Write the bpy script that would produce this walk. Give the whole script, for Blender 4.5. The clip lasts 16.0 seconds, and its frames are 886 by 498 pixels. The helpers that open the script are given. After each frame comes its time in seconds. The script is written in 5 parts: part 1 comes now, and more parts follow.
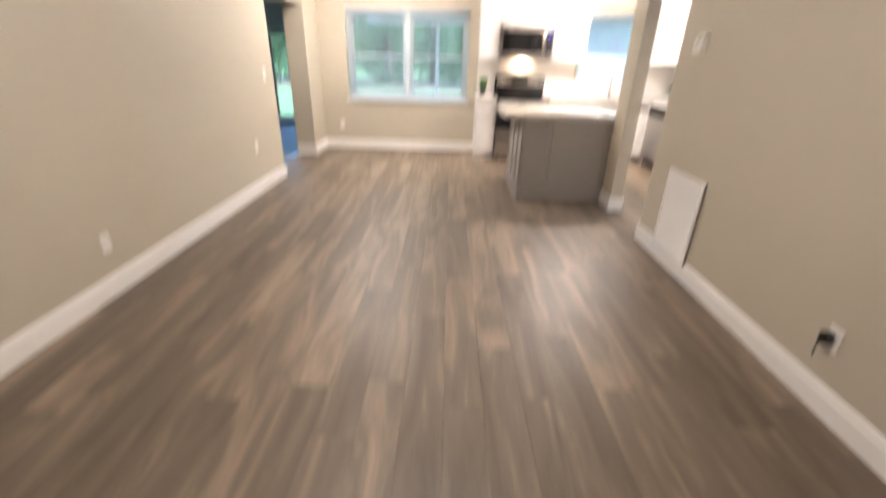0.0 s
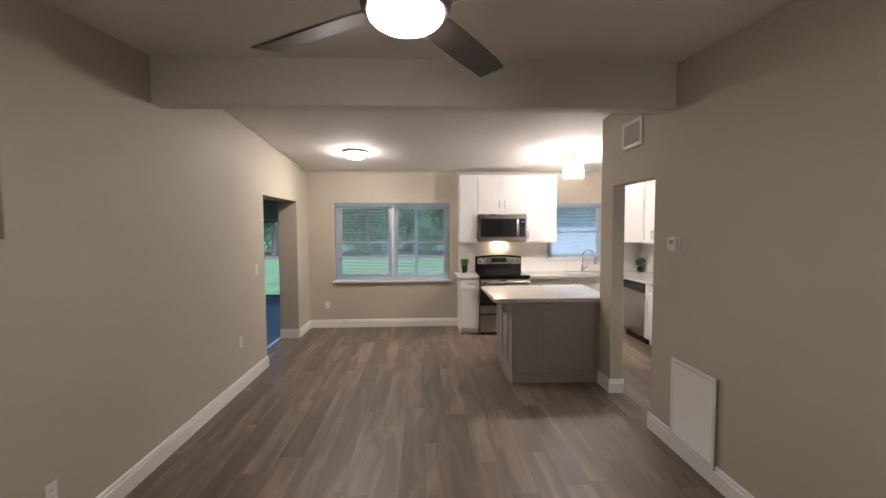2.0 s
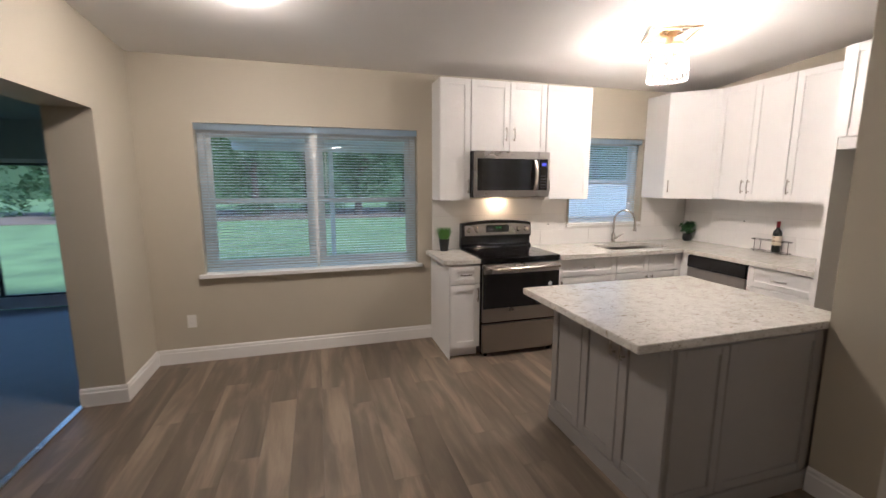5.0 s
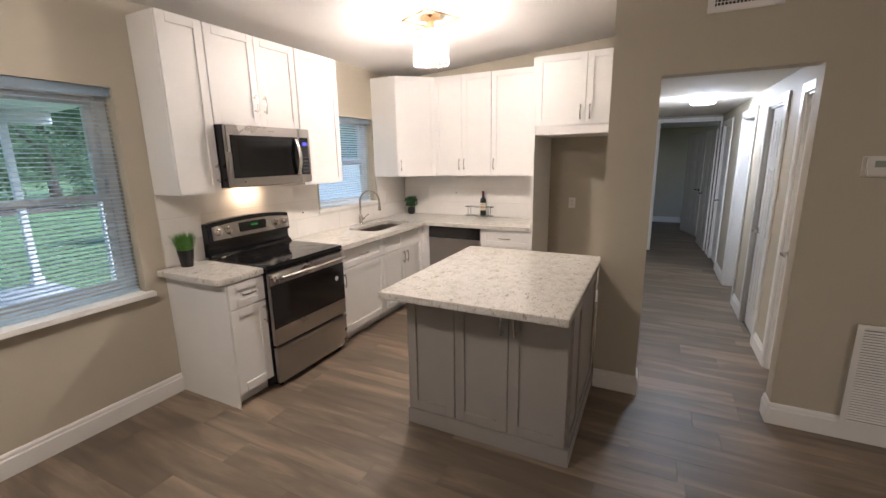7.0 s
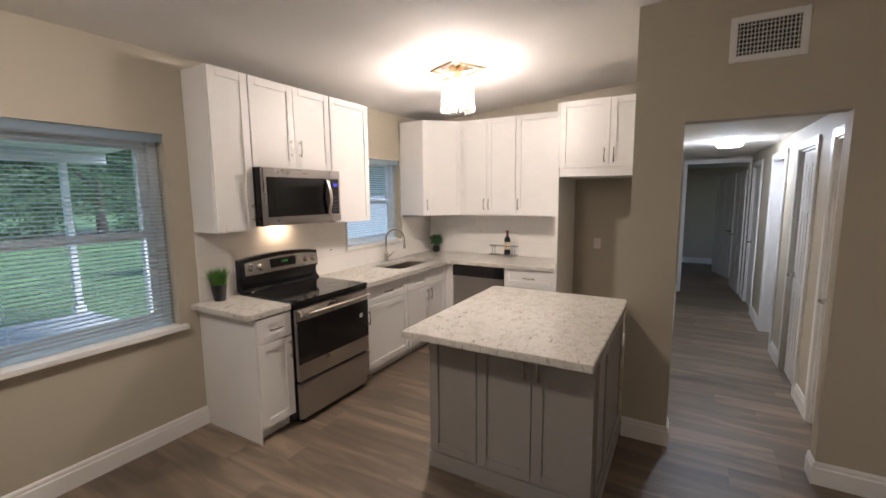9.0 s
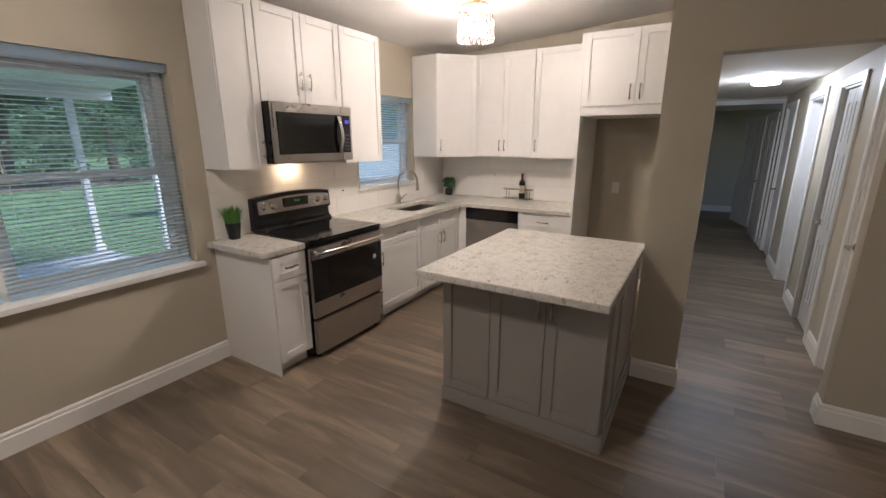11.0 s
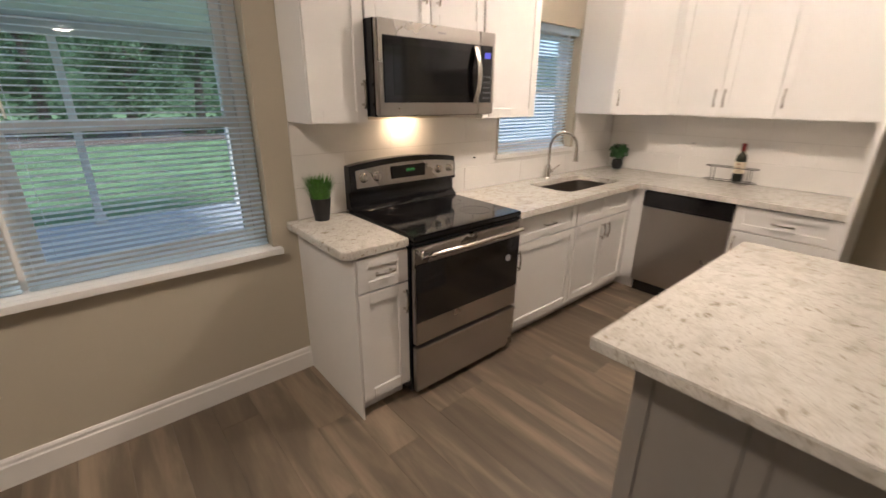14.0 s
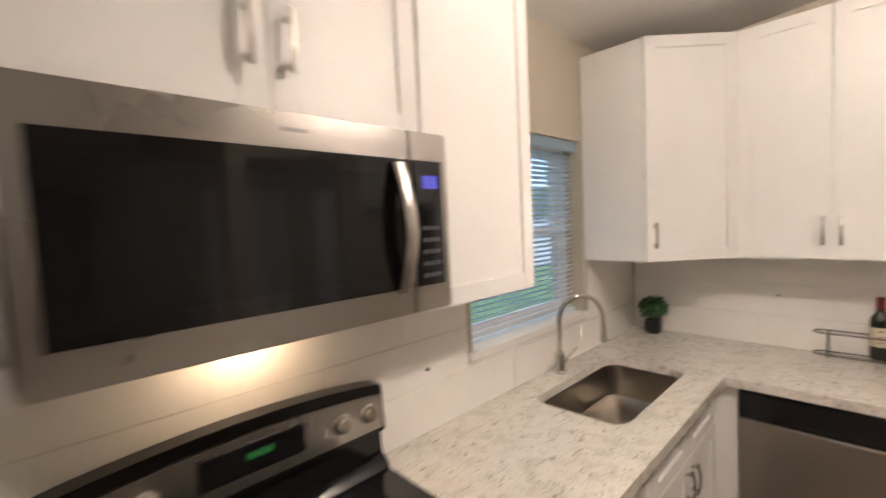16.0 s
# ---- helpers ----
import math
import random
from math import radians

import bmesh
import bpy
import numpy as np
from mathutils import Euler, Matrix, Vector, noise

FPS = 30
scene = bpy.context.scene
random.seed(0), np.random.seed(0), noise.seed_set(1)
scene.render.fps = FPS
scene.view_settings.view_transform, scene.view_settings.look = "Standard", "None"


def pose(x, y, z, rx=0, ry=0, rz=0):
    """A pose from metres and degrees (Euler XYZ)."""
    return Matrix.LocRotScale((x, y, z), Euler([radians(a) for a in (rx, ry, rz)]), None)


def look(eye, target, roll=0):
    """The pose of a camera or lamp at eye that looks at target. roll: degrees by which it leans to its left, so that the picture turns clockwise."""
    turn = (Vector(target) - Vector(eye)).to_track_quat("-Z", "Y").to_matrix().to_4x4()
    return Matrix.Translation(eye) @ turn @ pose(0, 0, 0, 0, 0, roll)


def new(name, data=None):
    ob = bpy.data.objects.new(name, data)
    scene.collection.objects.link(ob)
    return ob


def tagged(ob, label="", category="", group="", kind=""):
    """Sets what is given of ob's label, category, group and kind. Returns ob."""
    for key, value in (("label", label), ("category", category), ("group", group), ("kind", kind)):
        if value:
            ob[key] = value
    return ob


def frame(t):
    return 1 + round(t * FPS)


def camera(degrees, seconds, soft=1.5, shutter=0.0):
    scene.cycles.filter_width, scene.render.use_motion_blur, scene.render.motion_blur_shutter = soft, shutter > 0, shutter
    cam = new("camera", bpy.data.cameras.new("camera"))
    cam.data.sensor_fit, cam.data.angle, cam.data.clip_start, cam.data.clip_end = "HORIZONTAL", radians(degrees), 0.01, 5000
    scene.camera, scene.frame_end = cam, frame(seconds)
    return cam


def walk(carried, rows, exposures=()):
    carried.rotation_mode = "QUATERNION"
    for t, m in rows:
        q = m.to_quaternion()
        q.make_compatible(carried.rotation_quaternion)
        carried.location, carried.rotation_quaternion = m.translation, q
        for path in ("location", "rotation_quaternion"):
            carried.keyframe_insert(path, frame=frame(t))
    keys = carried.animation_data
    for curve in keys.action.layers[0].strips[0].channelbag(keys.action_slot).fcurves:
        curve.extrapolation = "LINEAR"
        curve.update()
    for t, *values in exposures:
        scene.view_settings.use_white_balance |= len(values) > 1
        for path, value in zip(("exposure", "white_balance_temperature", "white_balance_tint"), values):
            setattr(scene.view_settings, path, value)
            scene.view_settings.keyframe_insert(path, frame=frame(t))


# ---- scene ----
cam = camera(93.0, 16.0, soft=1.5, shutter=0.5)
PATH = [
    (0, (0.128, -0.296, 1.421), (0.115, 1.526, 0.596), 1.6),
    (0.5, (0.046, -0.346, 1.706), (0.16, 1.65, 1.673), -0.4),
    (1, (0.04, -0.352, 1.746), (0.125, 1.646, 1.773), 0.2),
    (1.5, (0.021, -0.304, 1.733), (0.099, 1.695, 1.724), 0.1),
    (2, (-0.055, -0.138, 1.696), (0.04, 1.857, 1.589), -0.2),
    (2.5, (-0.018, 0.277, 1.661), (0.202, 2.262, 1.567), -0.4),
    (3, (-0.043, 0.811, 1.661), (0.246, 2.784, 1.508), -0.6),
    (3.2, (-0.101, 1.053, 1.671), (0.221, 3.018, 1.483), 0.1),
    (5.3, (-0.661, 3.199, 1.59), (0.036, 5.036, 1.215), 0.0),
    (5.5, (-0.736, 3.397, 1.593), (0.236, 5.066, 1.074), -1.0),
    (6, (-0.916, 3.731, 1.539), (0.387, 5.157, 1.022), -3.4),
    (6.5, (-1.016, 3.933, 1.581), (0.639, 4.961, 1.129), -2.0),
    (7, (-1.132, 3.974, 1.646), (0.615, 4.848, 1.218), -1.0),
    (7.5, (-1.161, 3.955, 1.643), (0.563, 4.888, 1.246), -0.4),
    (8, (-1.165, 3.958, 1.647), (0.547, 4.917, 1.258), 0.0),
    (8.5, (-1.168, 3.95, 1.695), (0.567, 4.924, 1.495), -0.6),
    (9, (-1.16, 3.956, 1.677), (0.56, 4.943, 1.42), -0.6),
    (9.5, (-1.148, 3.969, 1.631), (0.53, 4.975, 1.211), -0.2),
    (9.7, (-1.16, 4.0, 1.633), (0.503, 4.997, 1.144), -0.3),
    (12, (-1.105, 3.997, 1.61), (0.543, 5.011, 1.101), -0.1),
    (12.5, (-1.063, 3.972, 1.583), (0.554, 5.038, 1.084), -0.2),
    (13, (-0.923, 4.145, 1.583), (0.583, 5.373, 1.11), 0.6),
    (13.5, (-0.648, 4.446, 1.568), (0.788, 5.716, 0.999), 1.7),
    (14, (-0.288, 4.789, 1.551), (0.934, 6.218, 0.872), 0.5),
    (14.5, (0.015, 5.089, 1.523), (1.174, 6.562, 0.825), 1.2),
    (15, (0.293, 5.402, 1.587), (1.447, 6.966, 1.119), 0.6),
    (15.5, (0.563, 5.664, 1.668), (1.683, 7.304, 1.431), -2.5),
    (16, (0.873, 5.839, 1.668), (2.264, 7.272, 1.549), -2.7),
]
walk(cam, [(t, look(e, g, r)) for t, e, g, r in PATH], [(0, 3.0, 5300, 10), (0.5, 2.85, 5120, 10), (0.75, 2.65, 5120, 10), (1.0, 2.45, 5130, 10), (1.25, 2.12, 5170, 10), (1.5, 1.98, 5230, 10), (2.0, 1.75, 5210, 10), (2.5, 1.66, 5190, 10), (3.0, 1.6, 5170, 10), (3.2, 1.6, 5170, 10), (5.5, 1.52, 5240, 10), (7, 1.64, 5320, 10), (8.5, 1.5, 5350, 10), (9.0, 1.34, 5370, 10), (9.5, 1.17, 5320, 10), (12, 1.42, 5450, 10), (12.5, 1.52, 5550, 10), (13.5, 1.46, 5640, 10), (14.5, 1.36, 5740, 10), (15, 1.34, 5700, 10), (16, 1.2, 5650, 10)])

# ---- world, sun and exposure ----
world = bpy.data.worlds.new("sky")
scene.world = world
world.use_nodes = True
_wn = world.node_tree.nodes
_sky = _wn.new("ShaderNodeTexSky")
_sky.sky_type = "NISHITA"
_sky.sun_disc = False
_sky.sun_elevation = radians(38)
_sky.sun_rotation = radians(150)
_wn["Background"].inputs["Strength"].default_value = 0.15
world.node_tree.links.new(_sky.outputs["Color"], _wn["Background"].inputs["Color"])
_sun = new("sun", bpy.data.lights.new("sun", "SUN"))
_sun.data.energy, _sun.data.angle, _sun.data.color = 2.2, radians(14), (1.0, 0.97, 0.93)
_sun.matrix_world = look((4, -6, 10), (0, 0, 0))

# ---- materials ----


def nodes_of(m):
    nt = m.node_tree
    return nt.nodes, nt.links, nt.nodes["Principled BSDF"]


def mat(name, color, rough=0.5, metal=0.0, vary=0.06, scale=6.0, fine=120.0, bump=0.05, coat=0.0, stretch=(1, 1, 1), spread=0.0):
    """A painted, metal or plastic surface: two scales of colour variation, uneven gloss and fine relief."""
    m = bpy.data.materials.new(name)
    m.use_nodes = True
    N, L, b = nodes_of(m)
    tc = N.new("ShaderNodeTexCoord")
    mp = N.new("ShaderNodeMapping")
    mp.inputs["Scale"].default_value = stretch
    L.new(tc.outputs["Object"], mp.inputs["Vector"])
    n1, n2 = N.new("ShaderNodeTexNoise"), N.new("ShaderNodeTexNoise")
    n1.inputs["Scale"].default_value, n1.inputs["Detail"].default_value = scale, 4
    n2.inputs["Scale"].default_value, n2.inputs["Detail"].default_value = fine, 3
    L.new(mp.outputs[0], n1.inputs["Vector"])
    L.new(mp.outputs[0], n2.inputs["Vector"])
    ad = N.new("ShaderNodeMath")
    ad.operation = "MULTIPLY_ADD"
    ad.inputs[1].default_value = 0.35
    L.new(n2.outputs[0], ad.inputs[0])
    L.new(n1.outputs[0], ad.inputs[2])
    mr = N.new("ShaderNodeMapRange")
    mr.inputs[1].default_value, mr.inputs[2].default_value = 0.4, 0.95
    mr.inputs[3].default_value, mr.inputs[4].default_value = 1 - vary, 1 + vary
    L.new(ad.outputs[0], mr.inputs[0])
    last = mr.outputs[0]
    if spread:
        oi = N.new("ShaderNodeObjectInfo")
        mo = N.new("ShaderNodeMapRange")
        mo.inputs[3].default_value, mo.inputs[4].default_value = 1 - spread, 1 + spread
        L.new(oi.outputs["Random"], mo.inputs[0])
        mu = N.new("ShaderNodeMath")
        mu.operation = "MULTIPLY"
        L.new(last, mu.inputs[0])
        L.new(mo.outputs[0], mu.inputs[1])
        last = mu.outputs[0]
    vm = N.new("ShaderNodeVectorMath")
    vm.operation = "SCALE"
    vm.inputs[0].default_value = color
    L.new(last, vm.inputs["Scale"])
    L.new(vm.outputs[0], b.inputs["Base Color"])
    rr = N.new("ShaderNodeMapRange")
    rr.inputs[3].default_value, rr.inputs[4].default_value = max(0.02, rough - 0.08), min(1, rough + 0.08)
    L.new(n1.outputs[0], rr.inputs[0])
    L.new(rr.outputs[0], b.inputs["Roughness"])
    b.inputs["Metallic"].default_value = metal
    b.inputs["Coat Weight"].default_value = coat
    if bump:
        bp = N.new("ShaderNodeBump")
        bp.inputs["Strength"].default_value, bp.inputs["Distance"].default_value = bump, 0.004
        L.new(n2.outputs[0], bp.inputs["Height"])
        L.new(bp.outputs[0], b.inputs["Normal"])
    return m


def glow(name, color, strength, base=0.8):
    m = bpy.data.materials.new(name)
    m.use_nodes = True
    b = m.node_tree.nodes["Principled BSDF"]
    b.inputs["Base Color"].default_value = (base, base, base, 1)
    b.inputs["Emission Color"].default_value = (*color, 1)
    b.inputs["Emission Strength"].default_value = strength
    return m


def glass(name, tint=(1, 1, 1), rough=0.0):
    m = bpy.data.materials.new(name)
    m.use_nodes = True
    b = m.node_tree.nodes["Principled BSDF"]
    b.inputs["Base Color"].default_value = (*tint, 1)
    b.inputs["Roughness"].default_value = rough
    b.inputs["Transmission Weight"].default_value = 1
    b.inputs["IOR"].default_value = 1.45
    return m


def wood_floor():
    """Grey-brown vinyl planks with long grain; each plank has its own tone."""
    m = bpy.data.materials.new("plank_floor")
    m.use_nodes = True
    N, L, b = nodes_of(m)
    tc, oi = N.new("ShaderNodeTexCoord"), N.new("ShaderNodeObjectInfo")
    off = N.new("ShaderNodeVectorMath")
    off.operation = "MULTIPLY_ADD"
    off.inputs[1].default_value = (37, 91, 0)
    cx = N.new("ShaderNodeCombineXYZ")
    for i in range(3):
        L.new(oi.outputs["Random"], cx.inputs[i])
    L.new(cx.outputs[0], off.inputs[0])
    L.new(tc.outputs["Object"], off.inputs[2])
    mp = N.new("ShaderNodeMapping")
    mp.inputs["Scale"].default_value = (1, 0.13, 1)
    L.new(off.outputs[0], mp.inputs["Vector"])
    grain, streak = N.new("ShaderNodeTexNoise"), N.new("ShaderNodeTexNoise")
    grain.inputs["Scale"].default_value, grain.inputs["Detail"].default_value = 90, 6
    streak.inputs["Scale"].default_value, streak.inputs["Detail"].default_value = 9, 4
    streak.inputs["Distortion"].default_value = 0.8
    L.new(mp.outputs[0], grain.inputs["Vector"])
    L.new(mp.outputs[0], streak.inputs["Vector"])
    mix = N.new("ShaderNodeMath")
    mix.operation = "MULTIPLY_ADD"
    mix.inputs[1].default_value = 0.16
    L.new(grain.outputs[0], mix.inputs[0])
    L.new(streak.outputs[0], mix.inputs[2])
    tone = N.new("ShaderNodeMath")
    tone.operation = "MULTIPLY_ADD"
    tone.inputs[1].default_value = 0.27
    L.new(oi.outputs["Random"], tone.inputs[0])
    L.new(mix.outputs[0], tone.inputs[2])
    cr = N.new("ShaderNodeValToRGB")
    e = cr.color_ramp.elements
    e[0].position, e[0].color = 0.31, (0.072, 0.055, 0.038, 1)
    e[1].position, e[1].color = 1.0, (0.280, 0.217, 0.152, 1)
    mid = cr.color_ramp.elements.new(0.70)
    mid.color = (0.143, 0.110, 0.077, 1)
    L.new(tone.outputs[0], cr.inputs[0])
    L.new(cr.outputs[0], b.inputs["Base Color"])
    rr = N.new("ShaderNodeMapRange")
    rr.inputs[3].default_value, rr.inputs[4].default_value = 0.38, 0.54
    L.new(grain.outputs[0], rr.inputs[0])
    L.new(rr.outputs[0], b.inputs["Roughness"])
    bp = N.new("ShaderNodeBump")
    bp.inputs["Strength"].default_value, bp.inputs["Distance"].default_value = 0.12, 0.003
    L.new(mix.outputs[0], bp.inputs["Height"])
    L.new(bp.outputs[0], b.inputs["Normal"])
    return m


def granite():
    """White polished stone with grey-brown clouds and dark flecks."""
    m = bpy.data.materials.new("white_granite")
    m.use_nodes = True
    N, L, b = nodes_of(m)
    tc = N.new("ShaderNodeTexCoord")
    cloud, fleck, vor = N.new("ShaderNodeTexNoise"), N.new("ShaderNodeTexNoise"), N.new("ShaderNodeTexNoise")
    cloud.inputs["Scale"].default_value, cloud.inputs["Detail"].default_value, cloud.inputs["Distortion"].default_value = 17, 5, 0.6
    fleck.inputs["Scale"].default_value, fleck.inputs["Detail"].default_value = 72, 2
    vor.inputs["Scale"].default_value, vor.inputs["Detail"].default_value = 110, 3
    for n in (cloud, fleck, vor):
        L.new(tc.outputs["Object"], n.inputs["Vector"])
    def ramp(src, p0, c0, p1, c1_):
        c = N.new("ShaderNodeValToRGB")
        e = c.color_ramp.elements
        e[0].position, e[0].color = p0, (*c0, 1)
        e[1].position, e[1].color = p1, (*c1_, 1)
        L.new(src.outputs[0], c.inputs[0])
        return c

    chip = N.new("ShaderNodeTexNoise")
    chip.inputs["Scale"].default_value, chip.inputs["Detail"].default_value, chip.inputs["Distortion"].default_value = 25, 3, 0.9
    turn = N.new("ShaderNodeMapping")
    turn.inputs["Rotation"].default_value = (0, 0, 0.6)
    turn.inputs["Scale"].default_value = (1, 2.0, 1)
    L.new(tc.outputs["Object"], turn.inputs["Vector"])
    for n in (chip, fleck):
        L.new(turn.outputs[0], n.inputs["Vector"])
    c1 = ramp(cloud, 0.30, (0.53, 0.50, 0.44), 0.54, (0.645, 0.62, 0.57))
    c2 = ramp(fleck, 0.655, (1, 1, 1), 0.71, (0.32, 0.285, 0.24))
    c4 = ramp(chip, 0.62, (1, 1, 1), 0.67, (0.50, 0.44, 0.35))
    c3 = ramp(vor, 0.35, (0.82, 0.81, 0.79), 0.55, (1, 1, 1))
    prev = c1.outputs[0]
    for c in (c2, c4, c3):
        mx = N.new("ShaderNodeMix")
        mx.data_type, mx.blend_type = "RGBA", "MULTIPLY"
        mx.inputs[0].default_value = 0.8
        L.new(prev, mx.inputs[6])
        L.new(c.outputs[0], mx.inputs[7])
        prev = mx.outputs[2]
    L.new(prev, b.inputs["Base Color"])
    b.inputs["Roughness"].default_value = 0.12
    return m


WALL = mat("beige_wall_paint", (0.47, 0.425, 0.335), 0.6, vary=0.03, scale=1.5, fine=220, bump=0.12)
BLUEGREY = mat("sunroom_wall_paint", (0.42, 0.42, 0.43), 0.6, vary=0.03, scale=1.5, fine=220, bump=0.12)
CEIL = mat("ceiling_paint", (0.77, 0.745, 0.715), 0.8, vary=0.03, scale=2, fine=160, bump=0.25)
WHITE = mat("white_trim_paint", (0.78, 0.76, 0.73), 0.35, vary=0.02, scale=4, fine=90, bump=0.03)
CAB = mat("white_cabinet_paint", (0.765, 0.747, 0.725), 0.42, vary=0.02, scale=5, fine=60, bump=0.03)
GREYCAB = mat("grey_cabinet_paint", (0.30, 0.278, 0.252), 0.4, vary=0.04, scale=5, fine=60, bump=0.03)
STEEL = mat("brushed_steel", (0.45, 0.425, 0.40), 0.29, 1.0, vary=0.03, scale=2.2, fine=60, bump=0.0)
BASIN = mat("satin_steel_basin", (0.36, 0.33, 0.29), 0.30, 1.0, vary=0.04, scale=3, fine=70, bump=0.0)
SATIN = mat("satin_nickel", (0.60, 0.57, 0.53), 0.24, 1.0, vary=0.04, scale=20, fine=90, bump=0.0)
BLACKGLASS = mat("black_glass", (0.006, 0.006, 0.007), 0.06, vary=0.2, scale=4, fine=40, bump=0.0)
BLACKGLASS.node_tree.nodes["Principled BSDF"].inputs["IOR"].default_value = 1.58
BLACK = mat("black_enamel", (0.007, 0.007, 0.008), 0.14, vary=0.15, scale=6, fine=60, bump=0.02)
DARK = mat("dark_void", (0.02, 0.019, 0.018), 0.8, vary=0.1)
FANDARK = mat("dark_bronze_blade", (0.045, 0.036, 0.030), 0.45, vary=0.12, scale=4, fine=40, bump=0.05, stretch=(1, 6, 1))
FANMETAL = mat("dark_nickel", (0.16, 0.145, 0.14), 0.35, 0.9, vary=0.06)
TILE = mat("white_backsplash_tile", (0.80, 0.775, 0.74), 0.22, vary=0.035, scale=3, fine=40, bump=0.02, spread=0.02)
GROUT = mat("pale_grout", (0.64, 0.61, 0.57), 0.85, vary=0.05)
PLASTIC = mat("white_plastic", (0.74, 0.72, 0.68), 0.35, vary=0.02, bump=0.0)
BLIND = mat("white_blind_slat", (0.76, 0.79, 0.82), 0.4, vary=0.03, scale=3, fine=30, bump=0.0)
_b = BLIND.node_tree.nodes["Principled BSDF"]
_t = BLIND.node_tree.nodes.new("ShaderNodeBsdfTranslucent")
_t.inputs["Color"].default_value = (0.84, 0.93, 1.0, 1)
_mx = BLIND.node_tree.nodes.new("ShaderNodeMixShader")
_mx.inputs[0].default_value = 0.84
BLIND.node_tree.links.new(_b.outputs[0], _mx.inputs[1])
BLIND.node_tree.links.new(_t.outputs[0], _mx.inputs[2])
BLIND.node_tree.links.new(_mx.outputs[0], BLIND.node_tree.nodes["Material Output"].inputs["Surface"])
GREYBLIND = mat("grey_blind_slat", (0.20, 0.21, 0.22), 0.5, vary=0.04, bump=0.0)
POTBLACK = mat("black_ceramic_pot", (0.014, 0.014, 0.015), 0.3, vary=0.2, bump=0.02)
GRASSGREEN = mat("artificial_grass_blade", (0.075, 0.20, 0.028), 0.5, vary=0.35, scale=60, bump=0)
LEAFGREEN = mat("herb_leaf", (0.035, 0.11, 0.03), 0.5, vary=0.35, scale=50, bump=0)
BOTTLEGLASS = mat("dark_bottle_glass", (0.008, 0.010, 0.006), 0.08, vary=0.1, bump=0)
PAPER = mat("cream_paper_label", (0.62, 0.54, 0.40), 0.7, vary=0.05)
FOIL = mat("dark_red_foil", (0.16, 0.012, 0.015), 0.35, 0.3, vary=0.08)
LAWN = mat("lawn_grass", (0.095, 0.155, 0.060), 0.9, vary=0.4, scale=1.2, fine=40, bump=0.6)
CONCRETE = mat("patio_concrete", (0.42, 0.42, 0.41), 0.8, vary=0.12, scale=2, fine=60, bump=0.2)
FOLIAGE = mat("tree_leaf", (0.075, 0.125, 0.062), 0.6, vary=0.6, scale=1.6, fine=25, bump=0)
_n = FOLIAGE.node_tree
_t2 = _n.nodes.new("ShaderNodeBsdfTranslucent")
_t2.inputs["Color"].default_value = (0.10, 0.22, 0.07, 1)
_mx2 = _n.nodes.new("ShaderNodeMixShader")
_mx2.inputs[0].default_value = 0.45
_n.links.new(_n.nodes["Principled BSDF"].outputs[0], _mx2.inputs[1])
_n.links.new(_t2.outputs[0], _mx2.inputs[2])
_n.links.new(_mx2.outputs[0], _n.nodes["Material Output"].inputs["Surface"])
BARK = mat("tree_bark", (0.09, 0.07, 0.055), 0.9, vary=0.3, bump=0.5)
CARPET = mat("sunroom_floor", (0.13, 0.125, 0.118), 0.5, vary=0.15, scale=4, fine=80, bump=0.2)
MULCH = mat("leaf_litter", (0.10, 0.075, 0.055), 0.95, vary=0.35, scale=2, fine=30, bump=0.5)
PLANKS = wood_floor()
GRANITE = granite()
PANE = glass("window_glass")
CRYSTAL = glass("crystal_glass", (1, 0.98, 0.95), 0.05)
WARM = (1.0, 0.78, 0.58)
FANGLOW = glow("fan_lamp_glow", WARM, 46)
DOMEGLOW = glow("dome_lamp_glow", WARM, 52)
BULBGLOW = glow("bulb_glow", WARM, 255)
HALLGLOW = glow("hall_lamp_glow", (0.88, 0.85, 0.84), 55)
HOODGLOW = glow("cooktop_lamp_glow", (1.0, 0.66, 0.36), 34)
GREENLED = glow("green_digits", (0.15, 1.0, 0.15), 0.08, 0.02)
BLUELED = glow("blue_display", (0.12, 0.12, 1.0), 0.2, 0.02)

# ---- building blocks ----


def bm_box(bm, x0, x1, y0, y1, z0, z1):
    return bmesh.ops.create_cube(bm, size=1, matrix=Matrix.Translation(((x0 + x1) / 2, (y0 + y1) / 2, (z0 + z1) / 2)) @ Matrix.Diagonal((abs(x1 - x0), abs(y1 - y0), abs(z1 - z0), 1)))["verts"]


def bm_cyl(bm, p, q, r0, r1=None, seg=16):
    """A round bar or cone from p to q."""
    p, q = Vector(p), Vector(q)
    d = q - p
    m = Matrix.Translation((p + q) / 2) @ d.to_track_quat("Z", "Y").to_matrix().to_4x4()
    return bmesh.ops.create_cone(bm, cap_ends=True, segments=seg, radius1=r0, radius2=r0 if r1 is None else r1, depth=d.length, matrix=m)["verts"]


def bm_lathe(bm, profile, seg=28, at=(0, 0, 0)):
    """Turns a profile of (radius, height) about the upright axis."""
    rings = []
    for r, z in profile:
        rings.append([bm.verts.new((at[0] + r * math.cos(2 * math.pi * i / seg), at[1] + r * math.sin(2 * math.pi * i / seg), at[2] + z)) for i in range(seg)])
    for a, b in zip(rings, rings[1:]):
        for i in range(seg):
            bm.faces.new((a[i], a[(i + 1) % seg], b[(i + 1) % seg], b[i]))
    bm.faces.new(rings[0][::-1])
    bm.faces.new(rings[-1])
    return rings


